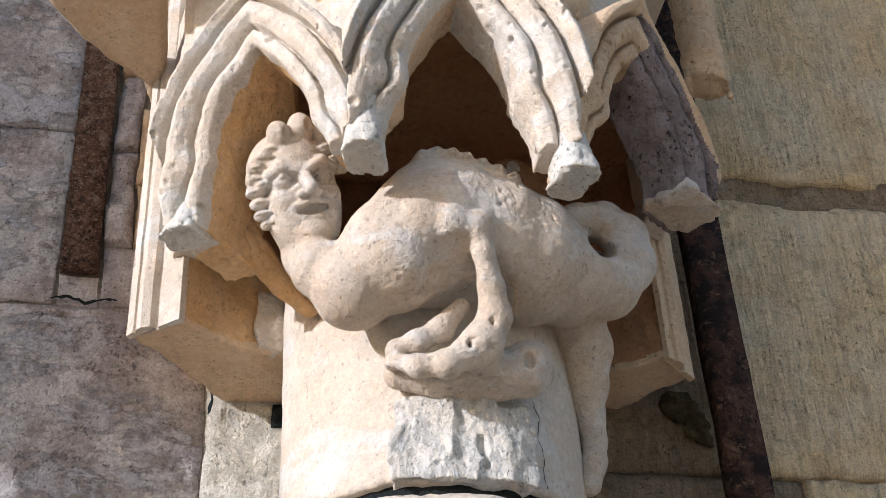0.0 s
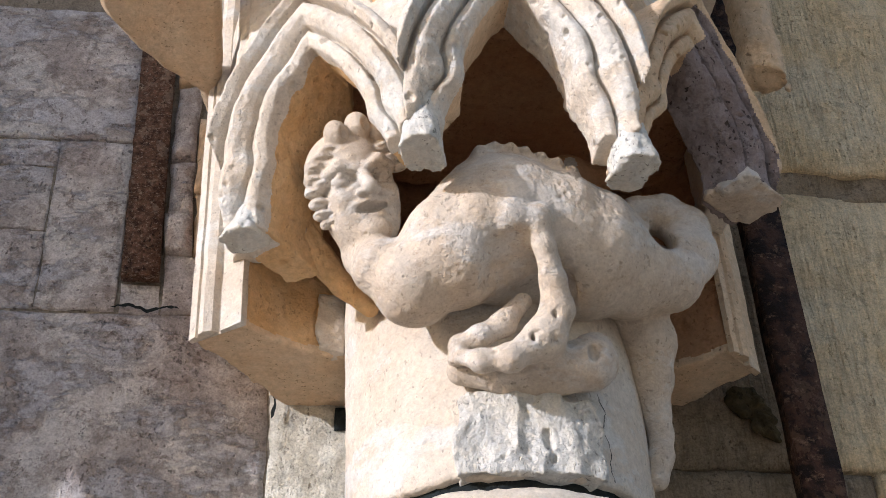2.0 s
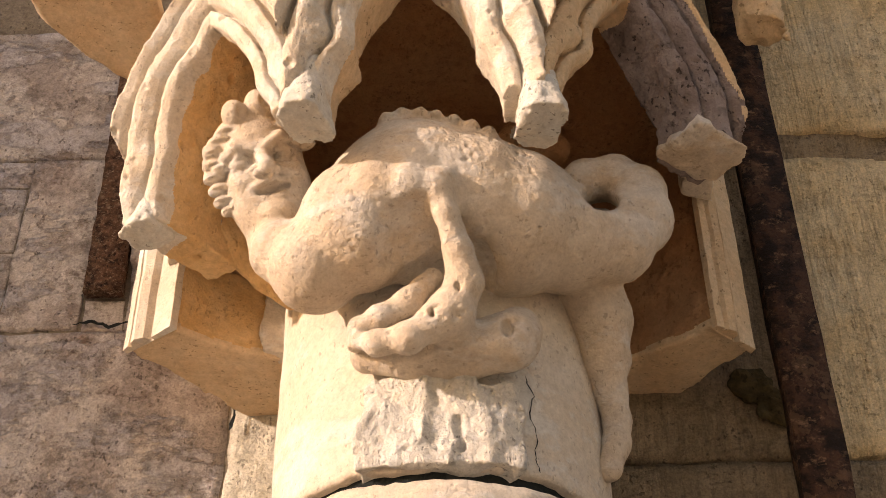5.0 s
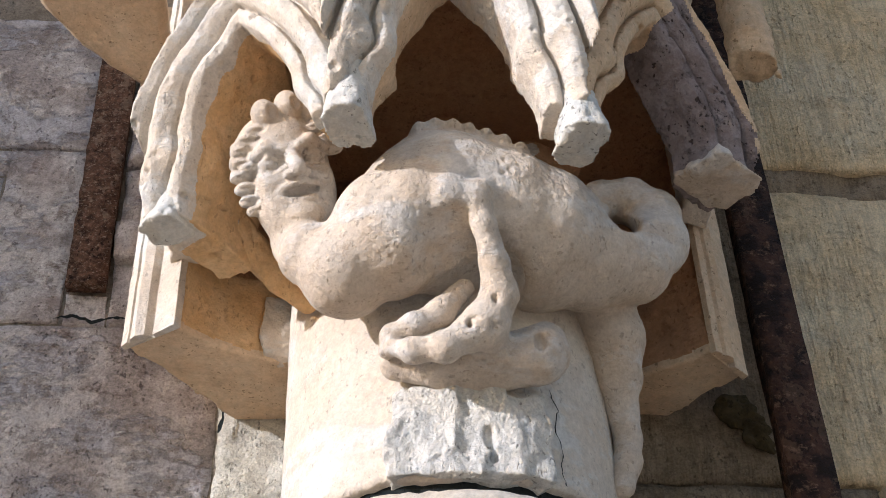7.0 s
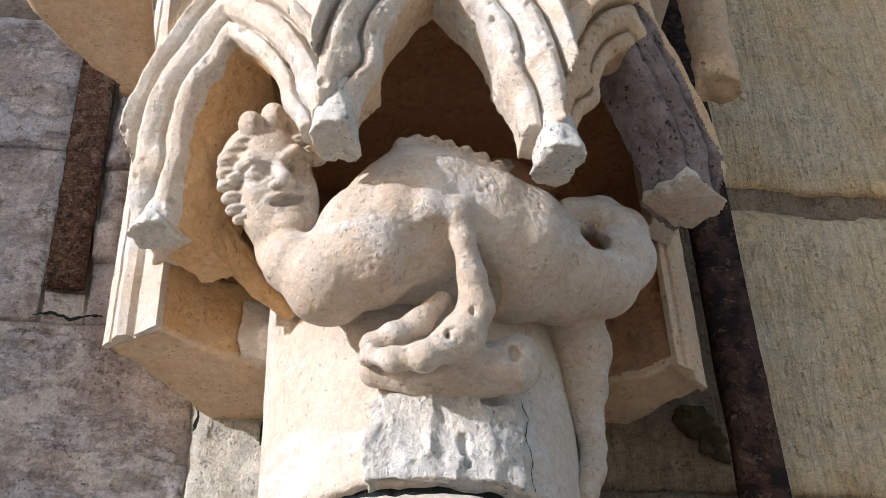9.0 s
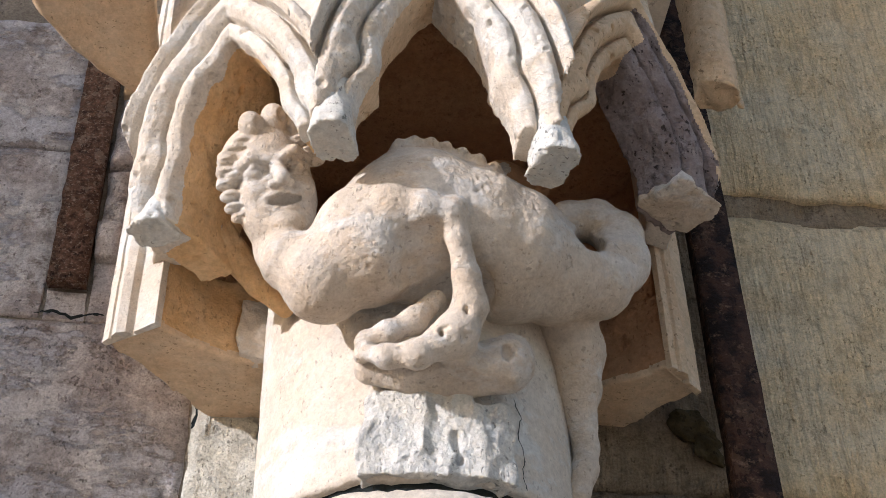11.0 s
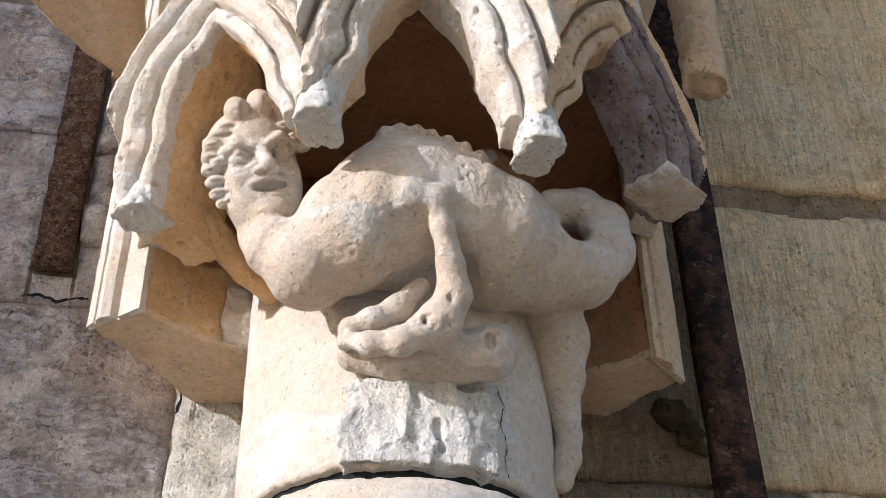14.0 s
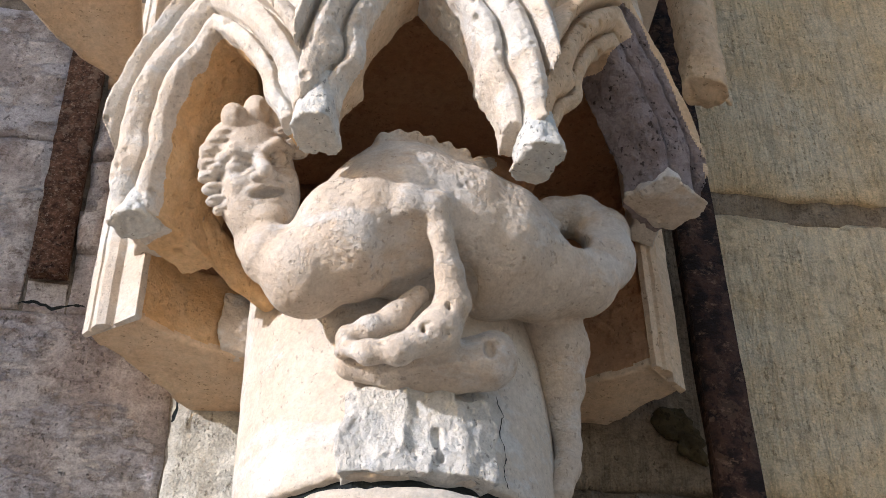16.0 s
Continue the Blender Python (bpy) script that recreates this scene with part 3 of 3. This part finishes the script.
part("arch", facet("arch", 1, lambda s: 2.386 + 0.002 * np.sin(s * 190), [(1, 0.006, 0.09), (-1, 0.010, 0.085)], 2.548), canopy)
part("arch", facet("arch", 2, lambda s: 2.380 + 0.050 * np.clip((s - 0.03) / 0.03, 0, 1), [(1, 0.008, 0.07), (-1, 0.012, 0.10)], 2.556), canopy)


def pendant(name, x, y, half, deep, z0, turn, wear=0.0022, lean=0.12, rib=0.075, material=None):
    """The foot between two arches: a blunt tapered block with a flat, broken underside."""
    clay = Clay((x - 0.055, y - 0.095, z0 - 0.02), (x + 0.055, y + 0.055, z0 + rib + 0.02), 0.0018)
    cut, p = clay.window(clay.lo, clay.lo + clay.step * clay.n)
    c, s = math.cos(radians(turn)), math.sin(radians(turn))
    rise = np.clip(p[..., 2] - z0, 0, 0.1)
    ox, oy = p[..., 0] - x, p[..., 1] - y + lean * rise
    u, v = ox * c + oy * s, -ox * s + oy * c
    w = half - lean * 0.45 * rise
    q = np.stack([np.abs(u) - w + 0.013, np.abs(v) - deep + 0.35 * rise + 0.013], -1)
    flat = np.hypot(np.maximum(q[..., 0], 0), np.maximum(q[..., 1], 0)) + np.minimum(q.max(-1), 0) - 0.013
    d = np.maximum(flat, z0 - p[..., 2] + 0.25 * np.maximum(0.0, v - deep * 0.2))
    top = z0 + rib
    clay.d = np.maximum(d, (p[..., 2] - top) * 0.6).astype(np.float32)
    clay.roughen(wear, 60, 0.0012, 190)
    clay.pits(40, 0.0010, 0.003, int(abs(x) * 1000))
    return clay.mesh(name, material or LICHEN)


part("pendant", pendant("pendant", -0.249, -0.144, 0.018, 0.022, 2.358, -38), canopy)
part("pendant", pendant("pendant", -0.103, -0.2640, 0.0170, 0.0290, 2.364, -14, 0.0022, 0.22, 0.075), canopy)
part("pendant", pendant("pendant", 0.078, -0.2610, 0.0185, 0.0285, 2.357, 12, 0.0022, 0.22, 0.075), canopy)
part("pendant", pendant("pendant", 0.221, -0.156, 0.033, 0.030, 2.423, 40, 0.0040, 0.12, 0.011, STATUE), canopy, "broken-off pendant foot")
part("upper_block", prism("upper_block", [(-0.256, -0.135), (-0.112, -0.250), (0.072, -0.250), (0.235, -0.130), (0.26, 0.05), (0.205, 0.129), (-0.2, 0.129), (-0.285, 0.03)],
     2.63, 2.76, LIME, 0.004), canopy)
# the vault's shade is coloured in with the same dark red
part("vault", prism("vault", [(-0.245, -0.11), (-0.11, -0.215), (0.07, -0.215), (0.22, -0.10), (0.23, 0.05), (-0.24, 0.05)], 2.60, 2.64, REDDISH, 0.004), canopy, "vault over the niche, shade put into its dark red-ochre colour")
part("cheek", prism("cheek", [(-0.268, -0.118), (-0.244, -0.138), (-0.228, -0.02), (-0.262, -0.012)], 2.43, 2.75, LIME, 0.0026), canopy)
part("cheek", prism("cheek", [(0.226, -0.126), (0.246, -0.106), (0.256, -0.008), (0.224, -0.02)], 2.50, 2.75, LIME, 0.0026), canopy)
# unseen plain block, added to keep sun off the right wall
shade_mass = box("shade_block", -0.26, 0.26, -0.22, 0.12, 2.755, 4.6, LIME)
tagged(shade_mass, "unseen plain block above the canopy, added to shade the wall", "plinth")

LEDGE_PLAN = [(-0.288, 0.118), (-0.288, -0.30), (-0.50, -0.30), (-0.428, -0.16), (-0.41, -0.09), (-0.38, -0.045), (-0.345, -0.01), (-0.312, 0.02)]
# its lower edge is rounded off
ledge = prism("string_course", LEDGE_PLAN, 2.69, 2.715, TAN, 0.003, tilt=lambda p: (poly_dist(p[..., :2], LEDGE_PLAN) + 2.69 - p[..., 2] + 0.008) * 0.7)
tagged(ledge, "overhanging limestone slab with a rounded corner", "ledge")
part("shaft_stub", prism("shaft_stub", [(0.332 + 0.025 * math.cos(a * math.pi / 8), -0.04 + 0.025 * math.sin(a * math.pi / 8)) for a in range(16)], 2.68, 3.0, TAN, 0.0025,
     (0.003, 45, 0.0018, 150), tilt=lambda p: 2.703 + 0.016 * lumps(p.reshape(-1, 3), 60).reshape(p.shape[:-1]) - 0.5 * (p[..., 0] - 0.332) - p[..., 2]), canopy, "broken round limestone shaft")


# ---- carved creature ----
clay = Clay((-0.235, -0.285, 2.145), (0.215, -0.02, 2.54), 0.0015)
TORSO = [(-0.100, -0.172, 2.299, 0.037), (-0.066, -0.184, 2.326, 0.050), (-0.022, -0.176, 2.360, 0.068), (0.018, -0.1685, 2.356, 0.065), (0.056, -0.158, 2.350, 0.061),
         (0.096, -0.145, 2.345, 0.046), (0.140, -0.130, 2.354, 0.037), (0.1640, -0.130, 2.374, 0.0290), (0.1670, -0.130, 2.405, 0.0235), (0.148, -0.128, 2.426, 0.0205),
         (0.121, -0.128, 2.421, 0.0190), (0.104, -0.130, 2.400, 0.0180)]
NECK = [(-0.138, -0.138, 2.385, 0.024), (-0.140, -0.147, 2.346, 0.0220), (-0.130, -0.169, 2.318, 0.0255), (-0.104, -0.172, 2.300, 0.034)]
SHOULDER = [(-0.066, -0.192, 2.322, 0.038), (-0.054, -0.195, 2.356, 0.039), (-0.036, -0.190, 2.382, 0.036)]
UPPER_ARM = [(-0.076, -0.204, 2.338, 0.030), (-0.050, -0.219, 2.337, 0.0250), (-0.026, -0.229, 2.331, 0.0175), (-0.004, -0.232, 2.328, 0.0125)]
FOREARM = [(-0.0035, -0.2310, 2.3290, 0.0118), (0.0040, -0.2240, 2.3060, 0.0098), (0.0130, -0.2080, 2.2820, 0.0112), (0.0165, -0.1950, 2.2600, 0.0150), (0.0060, -0.1850, 2.2390, 0.0176)]
FINGER_A = [(-0.0080, -0.1740, 2.2830, 0.0088), (-0.0280, -0.1780, 2.2570, 0.0098), (-0.0480, -0.1780, 2.2430, 0.0090), (-0.0640, -0.1700, 2.2390, 0.0080), (-0.0680, -0.1650, 2.2270, 0.0070)]
FINGER_B = [(0.0000, -0.1880, 2.2330, 0.0165), (-0.0260, -0.1900, 2.2150, 0.0108), (-0.0510, -0.1840, 2.2150, 0.0088), (-0.0640, -0.1740, 2.2240, 0.0078)]
LEDGE = [(-0.0620, -0.1480, 2.2270, 0.0120), (-0.0240, -0.1530, 2.2230, 0.0180), (0.0170, -0.1560, 2.2250, 0.0220), (0.0500, -0.1580, 2.2320, 0.0230), (0.0560, -0.1450, 2.2500, 0.0200)]
HIND_LEG = [(0.118, -0.085, 2.338, 0.032), (0.129, -0.078, 2.310, 0.028), (0.131, -0.068, 2.278, 0.0215), (0.134, -0.058, 2.250, 0.0140), (0.138, -0.050, 2.226, 0.0120),
            (0.136, -0.048, 2.206, 0.0115), (0.128, -0.052, 2.180, 0.0105)]
WING = [(-0.2102, -0.1250, 2.4880, 0.0110), (-0.2106, -0.1200, 2.4491, 0.0140), (-0.2037, -0.1100, 2.4099, 0.0155), (-0.1821, -0.0950, 2.3842, 0.0140), (-0.1584, -0.0880, 2.3557, 0.0110), (-0.1325, -0.0880, 2.3302, 0.0080)]
# hidden mass behind the back, added to block sun from the right flank
BACK_FILL = [(-0.0300, -0.0900, 2.4200, 0.0260), (0.0500, -0.0850, 2.4400, 0.0320), (0.1000, -0.0850, 2.4300, 0.0250)]
FAR_WING_TIP = [(0.0450, -0.0880, 2.4700, 0.0220), (0.0680, -0.0900, 2.5000, 0.0225), (0.1000, -0.0900, 2.4980, 0.0150)]
COIL_CORE = [(0.1350, -0.0750, 2.4000, 0.0280), (0.1480, -0.0750, 2.3950, 0.0280)]
SPINE = [(-0.0440, -0.2130, 2.4165), (-0.0310, -0.2140, 2.4215), (-0.0170, -0.2140, 2.4225), (-0.0030, -0.2140, 2.4195), (0.0110, -0.2130, 2.4145), (0.0250, -0.2120, 2.4090), (0.0390, -0.2100, 2.4030)]
KNUCKLES = [(-0.0280, -0.1780, 2.2550, 0.0104), (-0.0480, -0.1780, 2.2420, 0.0090), (-0.0260, -0.1900, 2.2150, 0.0110), (-0.0500, -0.1850, 2.2140, 0.0090), (0.0060, -0.1910, 2.2380, 0.0160), (-0.0640, -0.1700, 2.2370, 0.0080)]
MARKS = [(0.0100, -0.2050, 2.2260, 0.0030), (0.0480, -0.1800, 2.2300, 0.0050), (0.0120, -0.2080, 2.2480, 0.0022), (-0.0080, -0.2010, 2.2290, 0.0022)]
clay.chain(TORSO, 0.010)
clay.chain(SHOULDER, 0.008)
clay.chain(HIND_LEG, 0.008)
clay.chain(COIL_CORE, 0.006)
clay.chain(WING, 0.008)
for a, b in zip(WING, WING[1:]):
    clay.limb((a[0] + 0.006, a[1] - 0.017, a[2]), (b[0] + 0.006, b[1] - 0.017, b[2]), 0.0042, 0.0042, 0.003, away=True)
clay.chain(BACK_FILL, 0.012)
clay.chain(FAR_WING_TIP, 0.010)
clay.chain(NECK, 0.010)
# the hollow under the upper arm, and the belly drawn in behind the claw
clay.egg((0.000, -0.170, 2.284), (0.046, 0.045, 0.022), 0.010, away=True, turn=(0, -28, 0))
clay.chain(UPPER_ARM, 0.006)
clay.egg((-0.010, -0.211, 2.290), (0.044, 0.034, 0.0200), 0.003, away=True, turn=(0, -13, 0))
clay.egg((-0.028, -0.230, 2.303), (0.024, 0.020, 0.0115), 0.003, away=True, turn=(0, -10, 0))
# skin folds behind the elbow
for k in range(4):
    clay.limb((0.027 + 0.009 * k, -0.238 + 0.003 * k, 2.336 - 0.003 * k), (0.019 + 0.009 * k, -0.222 + 0.003 * k, 2.290 - 0.002 * k), 0.0042, 0.0034, 0.003, away=True)
clay.chain(FOREARM, 0.005)
clay.egg((0.000, -0.234, 2.334), (0.012, 0.010, 0.008), 0.004)
clay.chain(LEDGE, 0.010)
clay.egg((0.000, -0.190, 2.193), (0.110, 0.055, 0.0215), 0.002, away=True)
clay.chain(FINGER_A, 0.004)
clay.chain(FINGER_B, 0.005)
for x, y, z, r in KNUCKLES:
    clay.egg((x, y, z), (r, r * 0.9, r), 0.007)
for x, y, z in SPINE:
    clay.egg((x, y + 0.003, z - 0.003), (0.0072, 0.015, 0.0064), 0.006)
clay.limb((0.1270, -0.1850, 2.3590), (0.1420, -0.0850, 2.4060), 0.0150, 0.0125, 0.006, away=True)
for x, y, z, r in MARKS:
    clay.egg((x, y - 0.004, z), (r, 0.012, r * 1.7), 0.003, away=True)
clay.roughen(0.0009, 50, 0.0005, 260, 0.0004)
clay.pits(240, 0.0007, 0.0017, 3)
clay.pits(120, 0.0008, 0.0030, 4, ((-0.075, -0.24, 2.19), (0.06, -0.12, 2.27)))
clay.pits(110, 0.0008, 0.0022, 5, ((0.015, -0.26, 2.35), (0.075, -0.19, 2.41)))
clay.pits(120, 0.0007, 0.0016, 8, ((-0.095, -0.26, 2.27), (-0.02, -0.18, 2.34)))

# the head, in its own axes: a across the face, b up it, c out of it
FACE_OUT = Vector((0.027, -0.731, -0.682)).normalized()
FACE_UP = Vector((-0.071, -0.642, 0.763))
FACE_UP = (FACE_UP - FACE_OUT * FACE_UP.dot(FACE_OUT)).normalized()
FACE = Matrix((FACE_UP.cross(FACE_OUT), FACE_UP, FACE_OUT)).transposed() @ Euler((0, 0, radians(9))).to_matrix() @ Euler((0, radians(11), 0)).to_matrix() @ Euler((radians(-18), 0, 0)).to_matrix()
FACE_TURN = [math.degrees(v) for v in FACE.to_euler()]


HEAD = 1.16


def face(a, b, c):
    return tuple(Vector((-0.1480, -0.2050, 2.3970)) + HEAD * (FACE @ Vector((a, b, c))))


def face_egg(a, b, c, radii, k=0.006, away=False):
    clay.egg(face(a, b, c), [HEAD * r for r in radii], k, away, FACE_TURN)


def face_limb(p, q, ra, rb, k=0.003, away=False):
    clay.limb(face(*p), face(*q), HEAD * ra, HEAD * rb, k, away)


face_egg(-0.002, 0.010, -0.037, (0.034, 0.034, 0.036))
face_egg(0.000, -0.018, -0.030, (0.031, 0.037, 0.027), 0.008)
face_egg(-0.003, -0.043, -0.022, (0.022, 0.017, 0.018), 0.010)
face_egg(-0.012, -0.030, -0.022, (0.018, 0.020, 0.016), 0.008)
face_egg(-0.002, -0.0465, -0.007, (0.0135, 0.0095, 0.0090), 0.005)
face_egg(-0.014, -0.0370, -0.016, (0.0120, 0.0140, 0.0110), 0.006)
face_egg(0.012, -0.0360, -0.018, (0.0110, 0.0130, 0.0100), 0.006)
for s in (-1, 1):
    face_egg(s * 0.0175, -0.017, -0.0135, (0.0095, 0.0095, 0.0095), 0.007)
    face_egg(s * 0.0165, -0.0035, -0.0035, (0.0105, 0.0070, 0.0062 if s < 0 else 0.0090), 0.002, True)
    face_egg(s * 0.0165, -0.0045, -0.0110, (0.0072, 0.0056, 0.0066), 0.001)
    face_limb((s * 0.0085, -0.0020, -0.0065), (s * 0.0160, 0.0010, -0.0045), 0.0014, 0.0018, 0.001)
    face_limb((s * 0.0160, 0.0010, -0.0045), (s * 0.0245, -0.0035, -0.0095), 0.0018, 0.0013, 0.001)
    face_limb((s * 0.0095, -0.0080, -0.0070), (s * 0.0230, -0.0080, -0.0095), 0.0012, 0.0012, 0.001)
    face_limb((s * 0.0055, 0.0035, -0.0010), (s * 0.0160, 0.0082, -0.0030), 0.0036, 0.0040, 0.004)
    face_limb((s * 0.0160, 0.0082, -0.0030), (s * 0.0270, 0.0040, -0.0125), 0.0040, 0.0030, 0.004)
    face_egg(s * 0.0062, -0.0165, 0.0010, (0.0040, 0.0036, 0.0046), 0.002)
    face_limb((0.0, -0.0215, 0.0000), (s * 0.0125, -0.0245, -0.0050), 0.0034, 0.0026, 0.002)
    face_limb((s * 0.0125, -0.0245, -0.0050), (s * 0.0165, -0.0300, -0.0100), 0.0026, 0.0020, 0.002)
# nose: a straight, flat bridge with a blunt tip
face_limb((0.0, 0.0020, -0.0030), (0.0, -0.0070, 0.0020), 0.0048, 0.0052, 0.003)
face_limb((0.0, -0.0070, 0.0020), (0.0005, -0.0145, 0.0065), 0.0052, 0.0060, 0.002)
# open mouth
face_limb((-0.0100, -0.0288, -0.0065), (0.0, -0.0285, -0.0045), 0.0028, 0.0050, 0.001, True)
face_limb((0.0, -0.0285, -0.0045), (0.0110, -0.0275, -0.0065), 0.0050, 0.0028, 0.001, True)
face_limb((-0.0080, -0.0352, -0.0060), (0.0080, -0.0345, -0.0055), 0.0024, 0.0028, 0.002)
# hair: knobby locks down both temples, and large curls over the brow
for a, b, c, r in ((-0.0250, 0.0190, -0.0170, 0.0085), (-0.0310, 0.0130, -0.0190, 0.0075), (-0.0340, 0.0040, -0.0200, 0.0072), (-0.0355, -0.0050, -0.0210, 0.0072),
                   (-0.0345, -0.0140, -0.0210, 0.0072), (-0.0335, -0.0230, -0.0220, 0.0068), (-0.0310, -0.0310, -0.0220, 0.0060), (-0.0290, -0.0010, -0.0160, 0.0060),
                   (0.0330, 0.0021, -0.0170, 0.0066), (0.0290, 0.0100, -0.0140, 0.0064),
                   (0.0240, 0.0190, -0.0120, 0.0070), (-0.0190, 0.0240, -0.0130, 0.0070)):
    face_egg(a, b, c, (r * 1.2, r * 0.66, r), 0.0012)
    if a < -0.0305:
        face_limb((a, b, c), (a - r * 0.7, b + r * (0.5 if b > -0.01 else -0.3), c + 0.2 * r), r * 0.6, r * 0.35, 0.002)
    face_limb((a - r, b - 0.15 * r, c + r * 0.75), (a + r * 0.8, b - 0.3 * r, c + r * 1.0), r * 0.16, r * 0.22, 0.001, True)
for a, b, c, r in ((-0.0100, 0.0350, -0.0120, 0.0105), (0.0085, 0.0385, -0.0130, 0.0110), (0.0240, 0.0310, -0.0150, 0.0090)):
    face_egg(a, b, c, (r * 0.92, r * 1.1, r), 0.0018)
    face_limb((a - r * 0.1, b - r * 0.6, c - r * 0.2), (a - r * 0.1, b - r * 1.5, c + 0.2 * r), r * 0.55, r * 0.4, 0.003)
    face_egg(a + r * 0.45, b - r * 0.15, c + r * 0.95, (r * 0.36, r * 0.5, r * 0.4), 0.001, True)
clay.pits(46, 0.0006, 0.0014, 6, ((-0.2, -0.24, 2.34), (-0.11, -0.15, 2.47)))
creature = tagged(clay.mesh("carved_creature", STATUE), "carved limestone grotesque with a curly head, coiled tail and clawed foot", "statue")
# wing in ochre, far tip in dark red: colours that carry the niche's shade
creature.data.materials.append(OCHRE)
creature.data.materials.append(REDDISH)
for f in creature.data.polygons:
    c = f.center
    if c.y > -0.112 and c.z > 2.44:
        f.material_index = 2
    elif c.y > -0.137 and c.x < -0.125 and c.z > 2.31 and c.x < -0.16 - 0.75 * (c.z - 2.355) + 0.02 and c.y > -0.128 - 0.3 * (c.x + 0.16):
        f.material_index = 1

# repair block let into the column: a rough broken face split by cracks
block = Clay((-0.085, -0.172, 2.125), (0.075, -0.09, 2.235), 0.0016)
cut, p = block.window(block.lo, block.lo + block.step * block.n)
flat = poly_dist(p[..., :2], [(-0.068, -0.1385), (-0.02, -0.1490), (0.03, -0.1475), (0.058, -0.1370), (0.05, -0.11), (-0.06, -0.11)])
top = 2.213 - 0.010 * (p[..., 0] > 0.024) - 0.004 * np.sin(p[..., 0] * 90)
block.d = np.maximum(flat, np.maximum(2.1325 - p[..., 2], p[..., 2] - top)).astype(np.float32)
block.roughen(0.0014, 45, 0.0008, 260, 0.0034)
block.pits(40, 0.0010, 0.003, 9)
CRACK = [(0.006, 2.212), (-0.002, 2.200), (-0.009, 2.198), (-0.004, 2.184), (-0.001, 2.172), (-0.006, 2.158), (-0.009, 2.150)]
for (xa, za), (xb, zb) in zip(CRACK, CRACK[1:]):
    block.limb((xa, -0.1510, za), (xb, -0.1510, zb), 0.0045, 0.0050, 0.002, away=True)
for (xa, za), (xb, zb) in (((-0.058, 2.205), (-0.053, 2.18)), ((-0.053, 2.18), (-0.060, 2.16)), ((-0.060, 2.16), (-0.054, 2.14)), ((0.009, 2.17), (0.011, 2.145))):
    block.limb((xa, -0.1450, za), (xb, -0.1450, zb), 0.004, 0.004, 0.002, away=True)
part("repair_block", block.mesh("repair_block", BROKEN), column, "broken grey limestone repair block")
